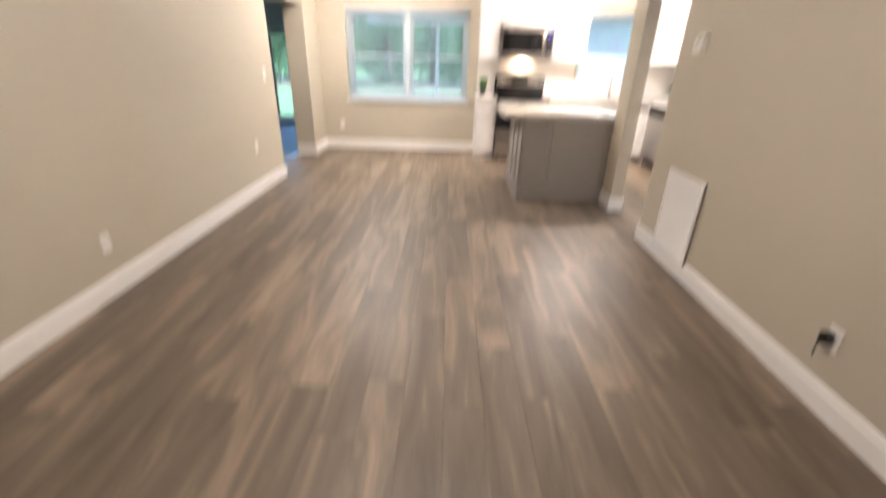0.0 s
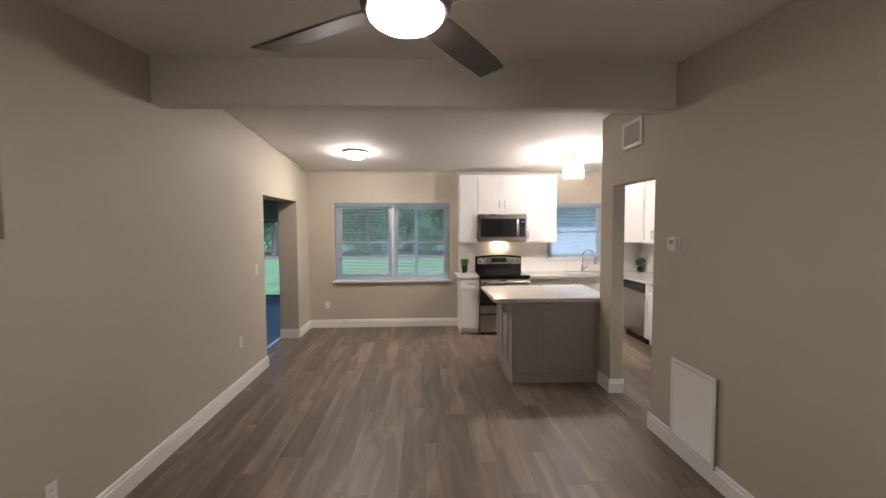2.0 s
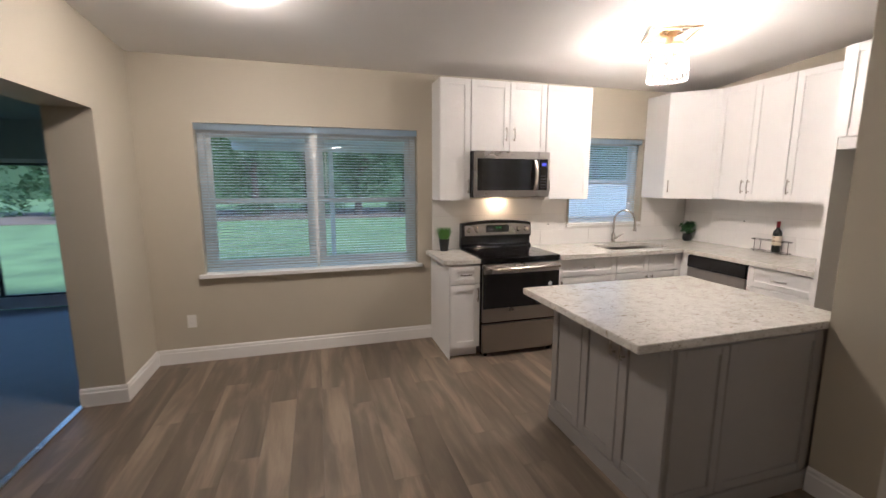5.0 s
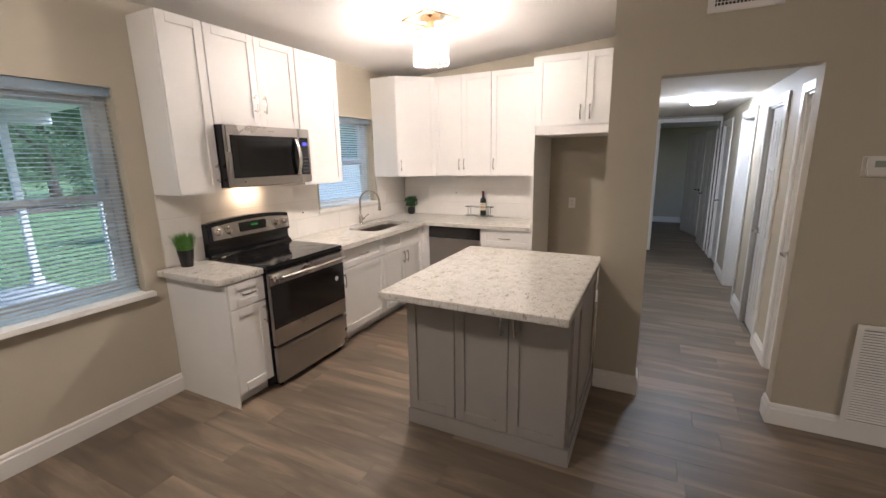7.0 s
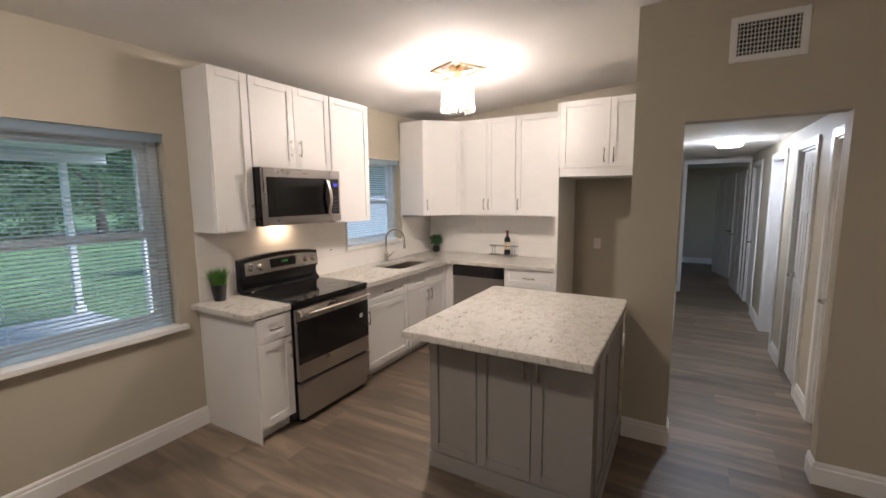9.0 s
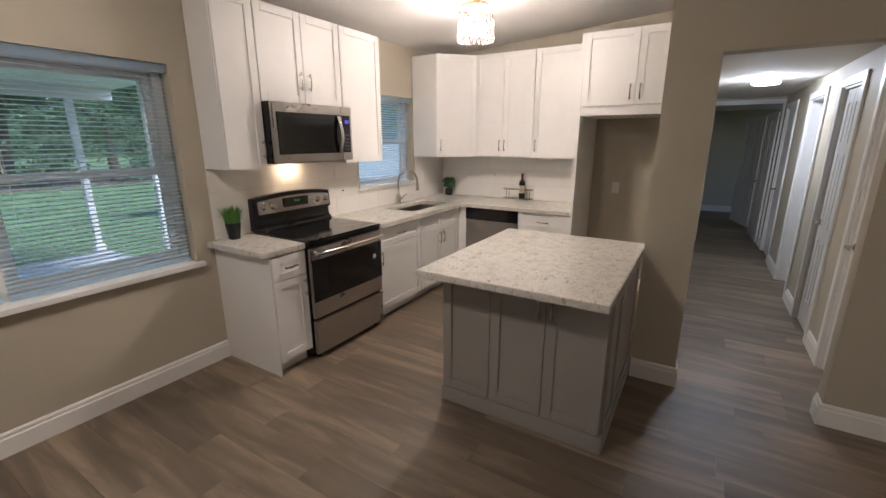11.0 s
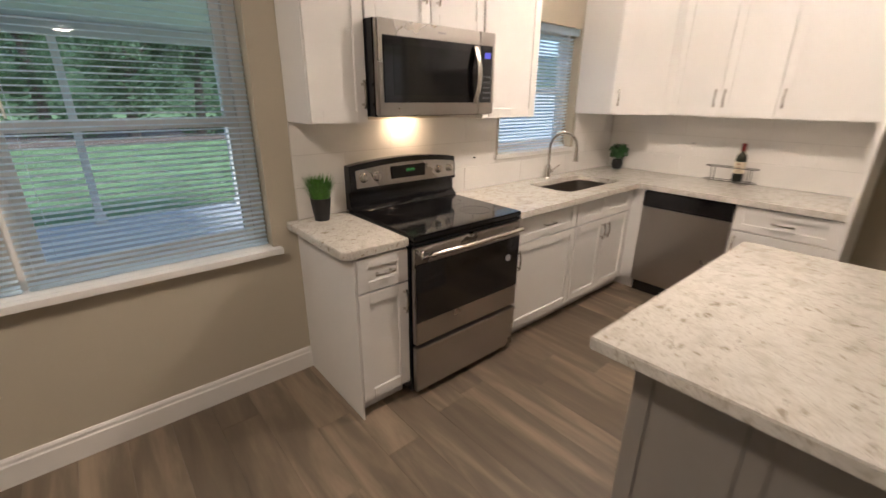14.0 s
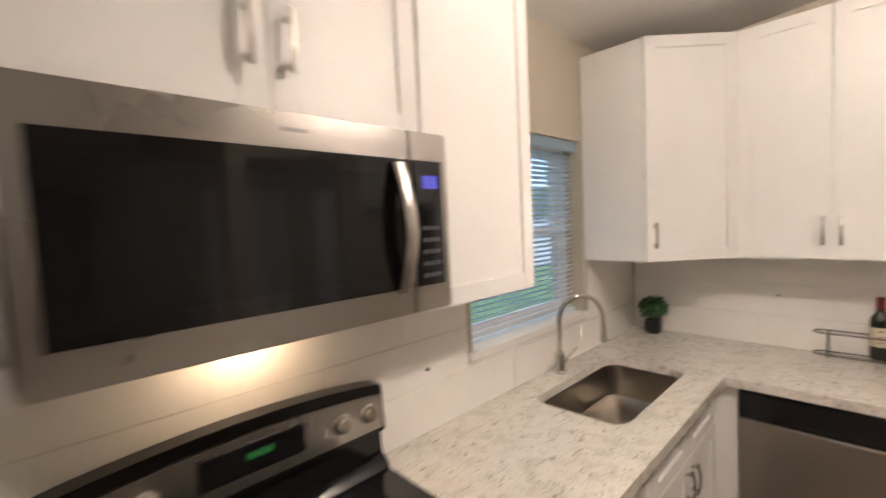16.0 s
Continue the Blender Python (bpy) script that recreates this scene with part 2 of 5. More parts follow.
def bm_tube(bm, pts, r, seg=10):
    """A round tube along a line of points."""
    pts = [Vector(p) for p in pts]
    rings = []
    for i, p in enumerate(pts):
        d = (pts[min(i + 1, len(pts) - 1)] - pts[max(i - 1, 0)]).normalized()
        up = Vector((0, 0, 1)) if abs(d.z) < 0.95 else Vector((1, 0, 0))
        if i and abs(d.dot(up)) > 0.9:
            up = Vector((1, 0, 0))
        s = d.cross(up).normalized()
        u = s.cross(d)
        if rings:
            old = (rings[-1][0].co - pts[i - 1])
            s = (old - d * old.dot(d)).normalized()
            u = d.cross(s)
        rings.append([bm.verts.new(p + r * (math.cos(2 * math.pi * k / seg) * s + math.sin(2 * math.pi * k / seg) * u)) for k in range(seg)])
    for a, b in zip(rings, rings[1:]):
        for k in range(seg):
            bm.faces.new((a[k], a[(k + 1) % seg], b[(k + 1) % seg], b[k]))
    bm.faces.new(rings[0][::-1])
    bm.faces.new(rings[-1])


def world_of(ob):
    m = Matrix.Identity(4)
    while ob:
        m = ob.matrix_parent_inverse.copy() @ ob.matrix_basis @ m if ob.parent else ob.matrix_basis @ m
        ob = ob.parent
    return m


def part(name, bm, material, parent=None, label="", bevel=0.0, smooth=False):
    """Links a bmesh as one mesh object, under a thing or a part if one is given."""
    if bevel:
        bmesh.ops.bevel(bm, geom=[e for e in bm.edges if e.calc_length() > bevel * 3], offset=bevel, segments=2, affect="EDGES", clamp_overlap=True)
    bmesh.ops.recalc_face_normals(bm, faces=bm.faces)
    if smooth:
        for f in bm.faces:
            f.smooth = True
        for e in bm.edges:
            if len(e.link_faces) == 2 and e.calc_face_angle(0) > 0.7:
                e.smooth = False
    me = bpy.data.meshes.new(name)
    bm.to_mesh(me)
    bm.free()
    me.materials.append(material)
    ob = new(name, me)
    if parent:
        ob.parent = parent
        ob.matrix_parent_inverse = world_of(parent).inverted()
    if label:
        tagged(ob, label)
    return ob


def box(name, x, y, z, material, parent=None, label="", bevel=0.0):
    bm = bmesh.new()
    bm_box(bm, *x, *y, *z)
    return part(name, bm, material, parent, label, bevel)


def thing(name, at, label, category, group=""):
    ob = new(name)
    ob.location = at
    ob.empty_display_size = 0.1
    return tagged(ob, label, category, group)


def structure(ob, label="", category=""):
    return tagged(ob, label, category, kind="structure")

# ---- structure ----
XL, XR, YB, XK = -1.96, 1.84, 6.97, 3.73      # left wall, right wall, window wall, far kitchen wall
YS = -2.3                                   # wall behind the start
RIDGE_Y, RIDGE_Z = 2.955, 2.90
HALL_S, HALL_N, HALL_Z = 3.09, 4.02, 2.22


def ceil_z(y):
    return RIDGE_Z - 0.071 * abs(y - RIDGE_Y)


def wall_along_y(name, x0, x1, y0, y1, top, holes=(), material=WALL, label="beige painted plaster wall"):
    """An upright wall with openings given as (y0, y1, z0, z1)."""
    bm = bmesh.new()
    at = y0
    for h0, h1, z0, z1 in sorted(holes):
        bm_box(bm, x0, x1, at, h0, 0, top)
        if z0 > 0:
            bm_box(bm, x0, x1, h0, h1, 0, z0)
        bm_box(bm, x0, x1, h0, h1, z1, top)
        at = h1
    bm_box(bm, x0, x1, at, y1, 0, top)
    return structure(part(name, bm, material), label, "wall")


def wall_along_x(name, y0, y1, x0, x1, top, holes=(), material=WALL, label="beige painted plaster wall", base=0.0):
    bm = bmesh.new()
    at = x0
    for h0, h1, z0, z1 in sorted(holes):
        bm_box(bm, at, h0, y0, y1, base, top)
        if z0 > base:
            bm_box(bm, h0, h1, y0, y1, base, z0)
        bm_box(bm, h0, h1, y0, y1, z1, top)
        at = h1
    bm_box(bm, at, x1, y0, y1, base, top)
    return structure(part(name, bm, material), label, "wall")


WIN = (-1.53, 0.395, 0.79, 2.09)      # main window opening: x0 x1 z0 z1
KWIN = (2.11, 3.05, 1.14, 2.08)        # kitchen window opening
LOPEN = (5.0, 6.335, 0, 2.08)          # opening to the sunroom
ROPEN = (3.225, 3.983, 0, 2.095)         # opening to the hall
HWIN = (1.0, 1.872, 1.645, 2.138)       # small high window

wall_along_y("wall_west", XL - 0.28, XL, YS - 0.15, YB, 3.05, [LOPEN, HWIN])
wall_along_x("wall_north", YB, YB + 0.2, XL - 0.28, XK + 0.15, 3.05, [WIN, KWIN])
wall_along_y("wall_east", XR, XR + 0.12, YS - 0.15, 4.262, 3.05, [ROPEN])
wall_along_x("wall_south", YS - 0.15, YS, XL, XR, 3.05)
wall_along_y("wall_kitchen", XK, XK + 0.15, HALL_N + 0.1, YB, 3.05)
# wall between hall and refrigerator niche, and the header over the gap beside it
bm = bmesh.new()
bm_box(bm, 2.78, XK + 0.15, HALL_N, HALL_N + 0.1, 0, 3.05)
bm_box(bm, XR + 0.12, 2.78, HALL_N, HALL_N + 0.1, HALL_Z, 3.05)
structure(part("wall_niche", bm, WALL), "beige painted wall beside the refrigerator niche", "wall")


def slab(name, x0, x1, y0, y1, z0, z1, material, label):
    """A ceiling slab that slopes from z0 at y0 to z1 at y1."""
    bm = bmesh.new()
    v = [bm.verts.new((x, y, z + up)) for up in (0, 0.06) for x, y, z in ((x0, y0, z0), (x1, y0, z0), (x1, y1, z1), (x0, y1, z1))]
    for f in ((0, 1, 2, 3), (4, 5, 6, 7), (0, 1, 5, 4), (1, 2, 6, 5), (2, 3, 7, 6), (3, 0, 4, 7)):
        bm.faces.new([v[i] for i in f])
    return structure(part(name, bm, material), label, "ceiling")


slab("ceiling_kitchen", XL - 0.01, XK + 0.01, RIDGE_Y + 0.05, YB + 0.01, ceil_z(RIDGE_Y + 0.05), ceil_z(YB + 0.01), CEIL, "pale sloping plaster ceiling over kitchen and dining")
slab("ceiling_living", XL - 0.01, XR + 0.01, YS - 0.01, RIDGE_Y + 0.05, ceil_z(YS), RIDGE_Z, CEIL, "pale sloping plaster ceiling of the living room")
slab("ceiling_hall", XR + 0.119, 10.5, 0.85, HALL_N + 0.02, HALL_Z, HALL_Z, CEIL, "low flat plaster ceiling of the hall")
structure(box("ridge_beam", (XL, XR), (RIDGE_Y, RIDGE_Y + 0.14), (2.565, RIDGE_Z + 0.02), CEIL, bevel=0.006), "painted plaster ridge beam across the room", "beam")

# hall: right wall with four doors, far end with a doorway to a bedroom
HDOORS = ((2.03, 2.66, 0, 2.03), (3.13, 3.70, 0, 2.03), (4.27, 5.0, 0, 2.03), (5.85, 6.6, 0, 2.03))
wall_along_x("wall_hall", HALL_S - 0.12, HALL_S, XR + 0.12, 7.0, 2.5, HDOORS)
wall_along_x("wall_hall_north", HALL_N, HALL_N + 0.1, XK + 0.15, 11.0, 2.5)
wall_along_y("wall_hall_end", 6.9, 7.02, HALL_S, HALL_N, 2.5, [(3.12, 3.95, 0, 2.12)])
wall_along_y("wall_bedroom", 10.39, 10.54, 0.8, HALL_N, 2.5)
# unseen wall; its opening is added to bring daylight into the bedroom
wall_along_x("wall_bedroom_south", 0.8, 0.95, XR + 0.12, 10.39, 2.5, [(8.2, 9.9, 0.85, 2.0)])
wall_along_y("wall_side_room", 6.9, 7.02, 0.95, HALL_S - 0.12, 2.5)
wall_along_y("wall_closet", 3.9, 4.0, 0.95, HALL_S - 0.12, 2.5)

# ground and rooms beyond
structure(box("ground", (-220, 220), (-180, 260), (-0.5, -0.16), LAWN), "mown green lawn reaching to the trees", "ground")
structure(box("patio", (-2.0, 1.62), (YB + 0.2, 11.95), (-0.3, -0.06), CONCRETE), "pale concrete porch slab", "patio")
structure(box("sub_floor", (XL - 0.28, 10.5), (YS - 0.15, YB + 0.2), (-0.3, -0.012), DARK), "floor slab under the planks", "floor")
structure(box("floor_sunroom", (-5.6, XL - 0.28), (2.0, 9.4), (-0.3, -0.004), CARPET), "dark grey-blue sunroom floor", "floor")

# ---- trim: baseboards, sills, casings ----


def bm_base(bm, x0, y0, x1, y1, nx, ny, h=0.135):
    """A moulded baseboard from one floor point to another; (nx, ny) points into the room."""
    prof = ((0, 0), (0.017, 0), (0.017, h - 0.035), (0.012, h - 0.028), (0.012, h - 0.012), (0.006, h), (0, h))
    a = [bm.verts.new((x0 + nx * d, y0 + ny * d, z)) for d, z in prof]
    b = [bm.verts.new((x1 + nx * d, y1 + ny * d, z)) for d, z in prof]
    for i in range(len(prof)):
        k = (i + 1) % len(prof)
        bm.faces.new((a[i], a[k], b[k], b[i]))
    bm.faces.new(a[::-1])
    bm.faces.new(b)


def baseboard(x0, y0, x1, y1, nx, ny):
    bm = bmesh.new()
    bm_base(bm, x0, y0, x1, y1, nx, ny)
    structure(part("baseboard", bm, WHITE), "white painted moulded baseboard along the wall", "baseboard")


baseboard(XL, YS, XL, LOPEN[0], 1, 0)
baseboard(XL - 0.28, LOPEN[0], XL + 0.017, LOPEN[0], 0, 1)
baseboard(XL - 0.28, LOPEN[1], XL + 0.017, LOPEN[1], 0, -1)
baseboard(XL, LOPEN[1], XL, YB, 1, 0)
baseboard(XL + 0.017, YB, 0.53, YB, 0, -1)
baseboard(XR, YS, XR, ROPEN[0], -1, 0)
baseboard(XR - 0.017, ROPEN[0], XR + 0.12, ROPEN[0], 0, 1)
baseboard(XR - 0.017, ROPEN[1], XR + 0.137, ROPEN[1], 0, -1)
baseboard(XR, ROPEN[1], XR, 4.26, -1, 0)
baseboard(XR + 0.12, ROPEN[1], XR + 0.12, 4.26, 1, 0)
baseboard(XL + 0.017, YS, XR - 0.017, YS, 0, 1)
for a, b in ((2.73, 3.06), (3.77, 4.2), (5.07, 5.78), (6.67, 6.88)):
    baseboard(a, HALL_S, b, HALL_S, 0, 1)
baseboard(2.78, HALL_N, 6.9, HALL_N, 0, -1)
baseboard(10.39, 0.95, 10.39, HALL_N, -1, 0)
baseboard(XK, 4.14, XK, 5.02, -1, 0)
structure(box("threshold", (XL - 0.30, XL - 0.255), LOPEN[:2], (-0.01, 0.012), SATIN, bevel=0.004), "thin metal threshold strip at the sunroom opening", "threshold")

# ---- windows ----


def window(name, x0, x1, z0, z1, lights, label, proud=0.05, f=0.04, s=0.032):
    """Vinyl double-hung windows side by side in one opening: frame, sashes, panes, sill."""
    y = YB + 0.10
    w = thing(name, ((x0 + x1) / 2, y, z0), label, "window")
    structure(w)
    bm = bmesh.new()
    for a, b, c, d in ((x0, x0 + f, z0, z1), (x1 - f, x1, z0, z1), (x0 + f, x1 - f, z1 - f, z1), (x0 + f, x1 - f, z0, z0 + f)):
        bm_box(bm, a, b, y, y + 0.08, c, d)
    part("window_frame", bm, WHITE, w, bevel=0.004)
    span = (x1 - x0 - 2 * f - 0.075 * (lights - 1)) / lights
    for i in range(lights):
        a = x0 + f + i * (span + 0.075)
        b = a + span
        if i:
            box("mullion", (a - 0.075, a), (y - 0.03, y + 0.08), (z0 + f, z1 - f), WHITE, w, bevel=0.004)
        mid = (z0 + z1) / 2 - 0.01
        for k, (c, d, yy) in enumerate(((z0 + f, mid + 0.02, y + 0.012), (mid - 0.018, z1 - f, y + 0.045))):
            bm = bmesh.new()
            for p, q, e, h in ((a, a + s, c, d), (b - s, b, c, d), (a + s, b - s, d - s, d), (a + s, b - s, c, c + s)):
                bm_box(bm, p, q, yy, yy + 0.028, e, h)
            sash = part("sash", bm, WHITE, w, bevel=0.003)
            pane = box("pane", (a + s - 0.004, b - s + 0.004), (yy + 0.012, yy + 0.016), (c + s - 0.004, d - s + 0.004), PANE, sash)
            pane.visible_shadow = False
    bm = bmesh.new()
    bm_box(bm, x0 - 0.025 - proud * 0.2, x1 + 0.025 + proud * 0.2, YB - proud, YB - 0.001, z0 - 0.026, z0 + 0.006)
    bm_box(bm, x0 + 0.001, x1 - 0.001, YB - 0.001, y + 0.002, z0 + 0.0005, z0 + 0.006)
    part("window_sill", bm, WHITE, w, "white painted window stool", bevel=0.0015)
    return w


window("window_1", *WIN, 2, "white vinyl double-hung twin window above a white sill", f=0.055, s=0.042)
window("window_2", *KWIN, 1, "white vinyl double-hung window above the kitchen sink", 0.016)


def slat_mesh(length):
    bm = bmesh.new()
    n = 4
    prev = None
    for i in range(n + 1):
        u = -0.0125 + 0.025 * i / n
        h = 0.0022 * (1 - (u / 0.0125) ** 2)
        row = [bm.verts.new((s * length / 2, u, h + t)) for t in (0, 0.0007) for s in (-1, 1)]
        if prev:
            for f in ((prev[0], prev[1], row[1], row[0]), (prev[2], row[2], row[3], prev[3])):
                bm.faces.new(f)
        prev = row
    me = bpy.data.meshes.new("slat")
    bm.to_mesh(me)
    bm.free()
    me.materials.append(BLIND)
    return me


BY_ = YB + 0.03      # the blinds hang inside the openings


def blind(x0, x1, z0, z1, label, tilt=12):
    b = thing("window_blind", ((x0 + x1) / 2, BY_ + 0.03, z0), label, "blind", "horizontal window blinds")
    bm = bmesh.new()
    bm_box(bm, x0, x1, BY_ + 0.01, BY_ + 0.055, z1 - 0.035, z1)
    part("head_rail", bm, BLIND, b, bevel=0.004)
    box("valance", (x0 - 0.004, x1 + 0.004), (BY_ - 0.012, BY_ + 0.004), (z1 - 0.05, z1 + 0.004), BLIND, b, bevel=0.003)
    box("bottom_rail", (x0 + 0.003, x1 - 0.003), (BY_ + 0.02, BY_ + 0.045), (z0 + 0.004, z0 + 0.018), BLIND, b, bevel=0.004)
    for f in (0.12, 0.88):
        bm = bmesh.new()
        xx = x0 + (x1 - x0) * f
        bm_cyl(bm, (xx, BY_ + 0.018, z0 + 0.018), (xx, BY_ + 0.018, z1 - 0.035), 0.0009, seg=5)
        part("ladder_cord", bm, BLIND, b)
    me = slat_mesh(x1 - x0 - 0.01)
    n = int((z1 - z0 - 0.07) / 0.025)
    inv = world_of(b).inverted()
    for i in range(n):
        s = new("slat", me)
        s.parent, s.matrix_parent_inverse = b, inv
        s.matrix_basis = pose((x0 + x1) / 2, BY_ + 0.033, z0 + 0.03 + i * 0.025, tilt + random.uniform(-2, 2), 0, random.uniform(-0.08, 0.08))
    bm = bmesh.new()
    bm_cyl(bm, (x0 + 0.09, BY_ + 0.002, z1 - 0.06), (x0 + 0.10, BY_ + 0.004, z1 - 0.62), 0.004, seg=6)
    part("tilt_wand", bm, PLASTIC, b, "clear plastic tilt wand")


_m = (WIN[0] + WIN[1]) / 2
blind(WIN[0] + 0.006, _m - 0.006, WIN[2] + 0.008, WIN[3] - 0.004, "white horizontal blind with open slats, lowered to the sill")
blind(_m + 0.006, WIN[1] - 0.006, WIN[2] + 0.008, WIN[3] - 0.004, "white horizontal blind with open slats, lowered to the sill")
blind(KWIN[0] + 0.006, KWIN[1] - 0.006, KWIN[2] + 0.008, KWIN[3] - 0.004, "white horizontal blind with open slats over the sink", -33)

# small high window with a closed grey blind
w3 = structure(thing("window_3", (XL - 0.1, 1.38, HWIN[2]), "small high window with a closed grey blind", "window"))
bm = bmesh.new()
for a, b, c, d in ((HWIN[0], HWIN[1], HWIN[3] - 0.03, HWIN[3]), (HWIN[0], HWIN[1], HWIN[2], HWIN[2] + 0.03), (HWIN[0], HWIN[0] + 0.03, HWIN[2] + 0.03, HWIN[3] - 0.03), (HWIN[1] - 0.03, HWIN[1], HWIN[2] + 0.03, HWIN[3] - 0.03)):
    bm_box(bm, XL - 0.2, XL - 0.14, a, b, c, d)
part("window_frame", bm, WHITE, w3, bevel=0.003)
_p = box("pane", (XL - 0.172, XL - 0.168), (HWIN[0] + 0.026, HWIN[1] - 0.026), (HWIN[2] + 0.026, HWIN[3] - 0.026), PANE, w3)
_p.visible_shadow = False
hb = thing("roller_blind", (XL - 0.06, 1.38, HWIN[2]), "grey closed slatted blind in the high window", "blind")
box("head_rail", (XL - 0.075, XL - 0.03), (HWIN[0] + 0.01, HWIN[1] - 0.01), (HWIN[3] - 0.045, HWIN[3] - 0.004), WHITE, hb, bevel=0.004)
for i in range(18):
    bm = bmesh.new()
    bm_box(bm, -0.0125, 0.0125, HWIN[0] + 0.012, HWIN[1] - 0.012, -0.0006, 0.0006)
    bmesh.ops.transform(bm, matrix=pose(XL - 0.055, 0, HWIN[2] + 0.022 + i * 0.0235, 0, 66, 0), verts=bm.verts)
    part("slat", bm, GREYBLIND, hb)

# ---- kitchen cabinets ----


def face_m(kind, x, y):
    """Local axes for a cabinet: u along its front, z up, w out of the front."""
    if kind == "south":
        return Matrix(((1, 0, 0, x), (0, -1, 0, y), (0, 0, 1, 0), (0, 0, 0, 1)))
    if kind == "west":
        return Matrix(((0, -1, 0, x), (-1, 0, 0, y), (0, 0, 1, 0), (0, 0, 0, 1)))
    if kind == "north":
        return Matrix(((-1, 0, 0, x), (0, 1, 0, y), (0, 0, 1, 0), (0, 0, 0, 1)))
    s = math.sqrt(0.5)
    return Matrix(((s, -s, 0, x), (-s, -s, 0, y), (0, 0, 1, 0), (0, 0, 0, 1)))


def lpart(name, bm, M, material, parent, label="", bevel=0.0, smooth=False):
    bmesh.ops.transform(bm, matrix=M, verts=bm.verts)
    return part(name, bm, material, parent, label, bevel, smooth)


def shaker(M, parent, u0, u1, z0, z1, material, name="door", stile=0.058, w0=0.0, label=""):
    """A framed door or drawer front: recessed panel with two stiles and two rails."""
    t, s = 0.02, min(stile, (z1 - z0) * 0.3)
    bm = bmesh.new()
    bm_box(bm, u0 + stile - 0.004, u1 - stile + 0.004, w0 + 0.002, w0 + 0.010, z0 + s - 0.004, z1 - s + 0.004)
    d = lpart(name, bm, M, material, parent, label)
    for nm, a, b, c, e in (("stile", u0, u0 + stile, z0, z1), ("stile", u1 - stile, u1, z0, z1), ("rail", u0 + stile, u1 - stile, z1 - s, z1), ("rail", u0 + stile, u1 - stile, z0, z0 + s)):
        bm = bmesh.new()
        bm_box(bm, a, b, w0 + 0.001, w0 + t, c, e)
        lpart(nm, bm, M, material, d, bevel=0.0022)
    return d


def pull(M, parent, u, z, upright=True, length=0.128, w0=0.02):
    """A slim bar pull that bows out between two flared feet."""
    bm = bmesh.new()
    h, n, prev = length / 2, 10, None
    for i in range(n + 1):
        q = 2 * i / n - 1
        out, wide = w0 + 0.021 + 0.010 * (1 - q * q), 0.0052 + 0.0016 * q * q
        ring = []
        for du, dw in ((-wide, -0.003), (wide, -0.003), (wide * 0.7, 0.004), (-wide * 0.7, 0.004)):
            ring.append(bm.verts.new((u + du, out + dw, z + q * h) if upright else (u + q * h, out + dw, z + du)))
        if prev:
            for k in range(4):
                bm.faces.new((prev[k], prev[(k + 1) % 4], ring[(k + 1) % 4], ring[k]))
        else:
            bm.faces.new(ring)
        prev = ring
    bm.faces.new(prev)
    for s in (-1, 1):
        c = s * (h - 0.018)
        p = (u, w0, z + c) if upright else (u + c, w0, z)
        bm_cyl(bm, p, (p[0], w0 + 0.024, p[2]), 0.007, 0.0045, 8)
    return lpart("handle", bm, M, SATIN, parent, "satin nickel bowed bar pull", smooth=True)


def cabinet(name, kind, x, y, width, depth, z0, z1, fronts, label, group, material=CAB, toe=False, top=None):
    """A cabinet with its front's left end at (x, y). fronts: (part, u0, u1, z0, z1, handle) with handle (u, z, upright) or None."""
    M = face_m(kind, x, y)
    c = thing(name, M @ Vector((width / 2, -depth / 2, z0)), label, "cabinet", group)
    bm = bmesh.new()
    bm_box(bm, 0.001, width - 0.001, -depth + 0.003, 0, z0 + (0.1 if toe else 0), top or z1)
    lpart("body", bm, M, material, c, bevel=0.002)
    if toe:
        bm = bmesh.new()
        bm_box(bm, 0.001, width - 0.001, -depth + 0.003, -0.06, z0 + 0.001, z0 + 0.099)
        lpart("toe_kick", bm, M, material, c)
    for nm, u0, u1, a, b, h in fronts:
        d = shaker(M, c, u0, u1, a, b, material, nm)
        if h:
            pull(M, d, *h)
    return c


G = 0.003
UT, UB, UF = 2.53, 1.43, 6.70        # top, bottom and body front of the wall cabinets
cabinet("wall_cabinet", "south", 0.54, UF, 0.298, YB - UF, UB, UT, [("door", G, 0.298 - G, UB, UT, (0.272, UB + 0.13, True))], "narrow white shaker wall cabinet beside the microwave", "kitchen wall cabinets")
_w = 0.785
cabinet("wall_cabinet", "south", 0.840, UF, _w, YB - UF, 1.892, UT, [("door", G, _w / 2 - G / 2, 1.894, UT, (_w / 2 - 0.042, 2.05, True)), ("door", _w / 2 + G / 2, _w - G, 1.894, UT, (_w / 2 + 0.042, 2.05, True))], "short white shaker two-door cabinet over the microwave", "kitchen wall cabinets")
cabinet("wall_cabinet", "south", 1.628, UF, 0.512, YB - UF, UB, UT, [("door", G, 0.512 - G, UB, UT, (0.035, UB + 0.13, True))], "white shaker wall cabinet next to the sink window", "kitchen wall cabinets")
# corner cabinet with a slanting front
CX, CY, CD = 3.065, 6.32, 0.325
cc = thing("corner_wall_cabinet", (XK - 0.3, YB - 0.3, UB), "white shaker corner wall cabinet with a slanting door", "cabinet", "kitchen wall cabinets")
bm = bmesh.new()
pts = ((CX, YB - 0.003), (CX, YB - CD), (XK - CD, CY), (XK - 0.003, CY), (XK - 0.003, YB - 0.003))
lo = [bm.verts.new((x, y, UB)) for x, y in pts]
hi = [bm.verts.new((x, y, UT)) for x, y in pts]
bm.faces.new(lo[::-1])
bm.faces.new(hi)
for i in range(5):
    bm.faces.new((lo[i], lo[(i + 1) % 5], hi[(i + 1) % 5], hi[i]))
part("body", bm, CAB, cc, bevel=0.002)
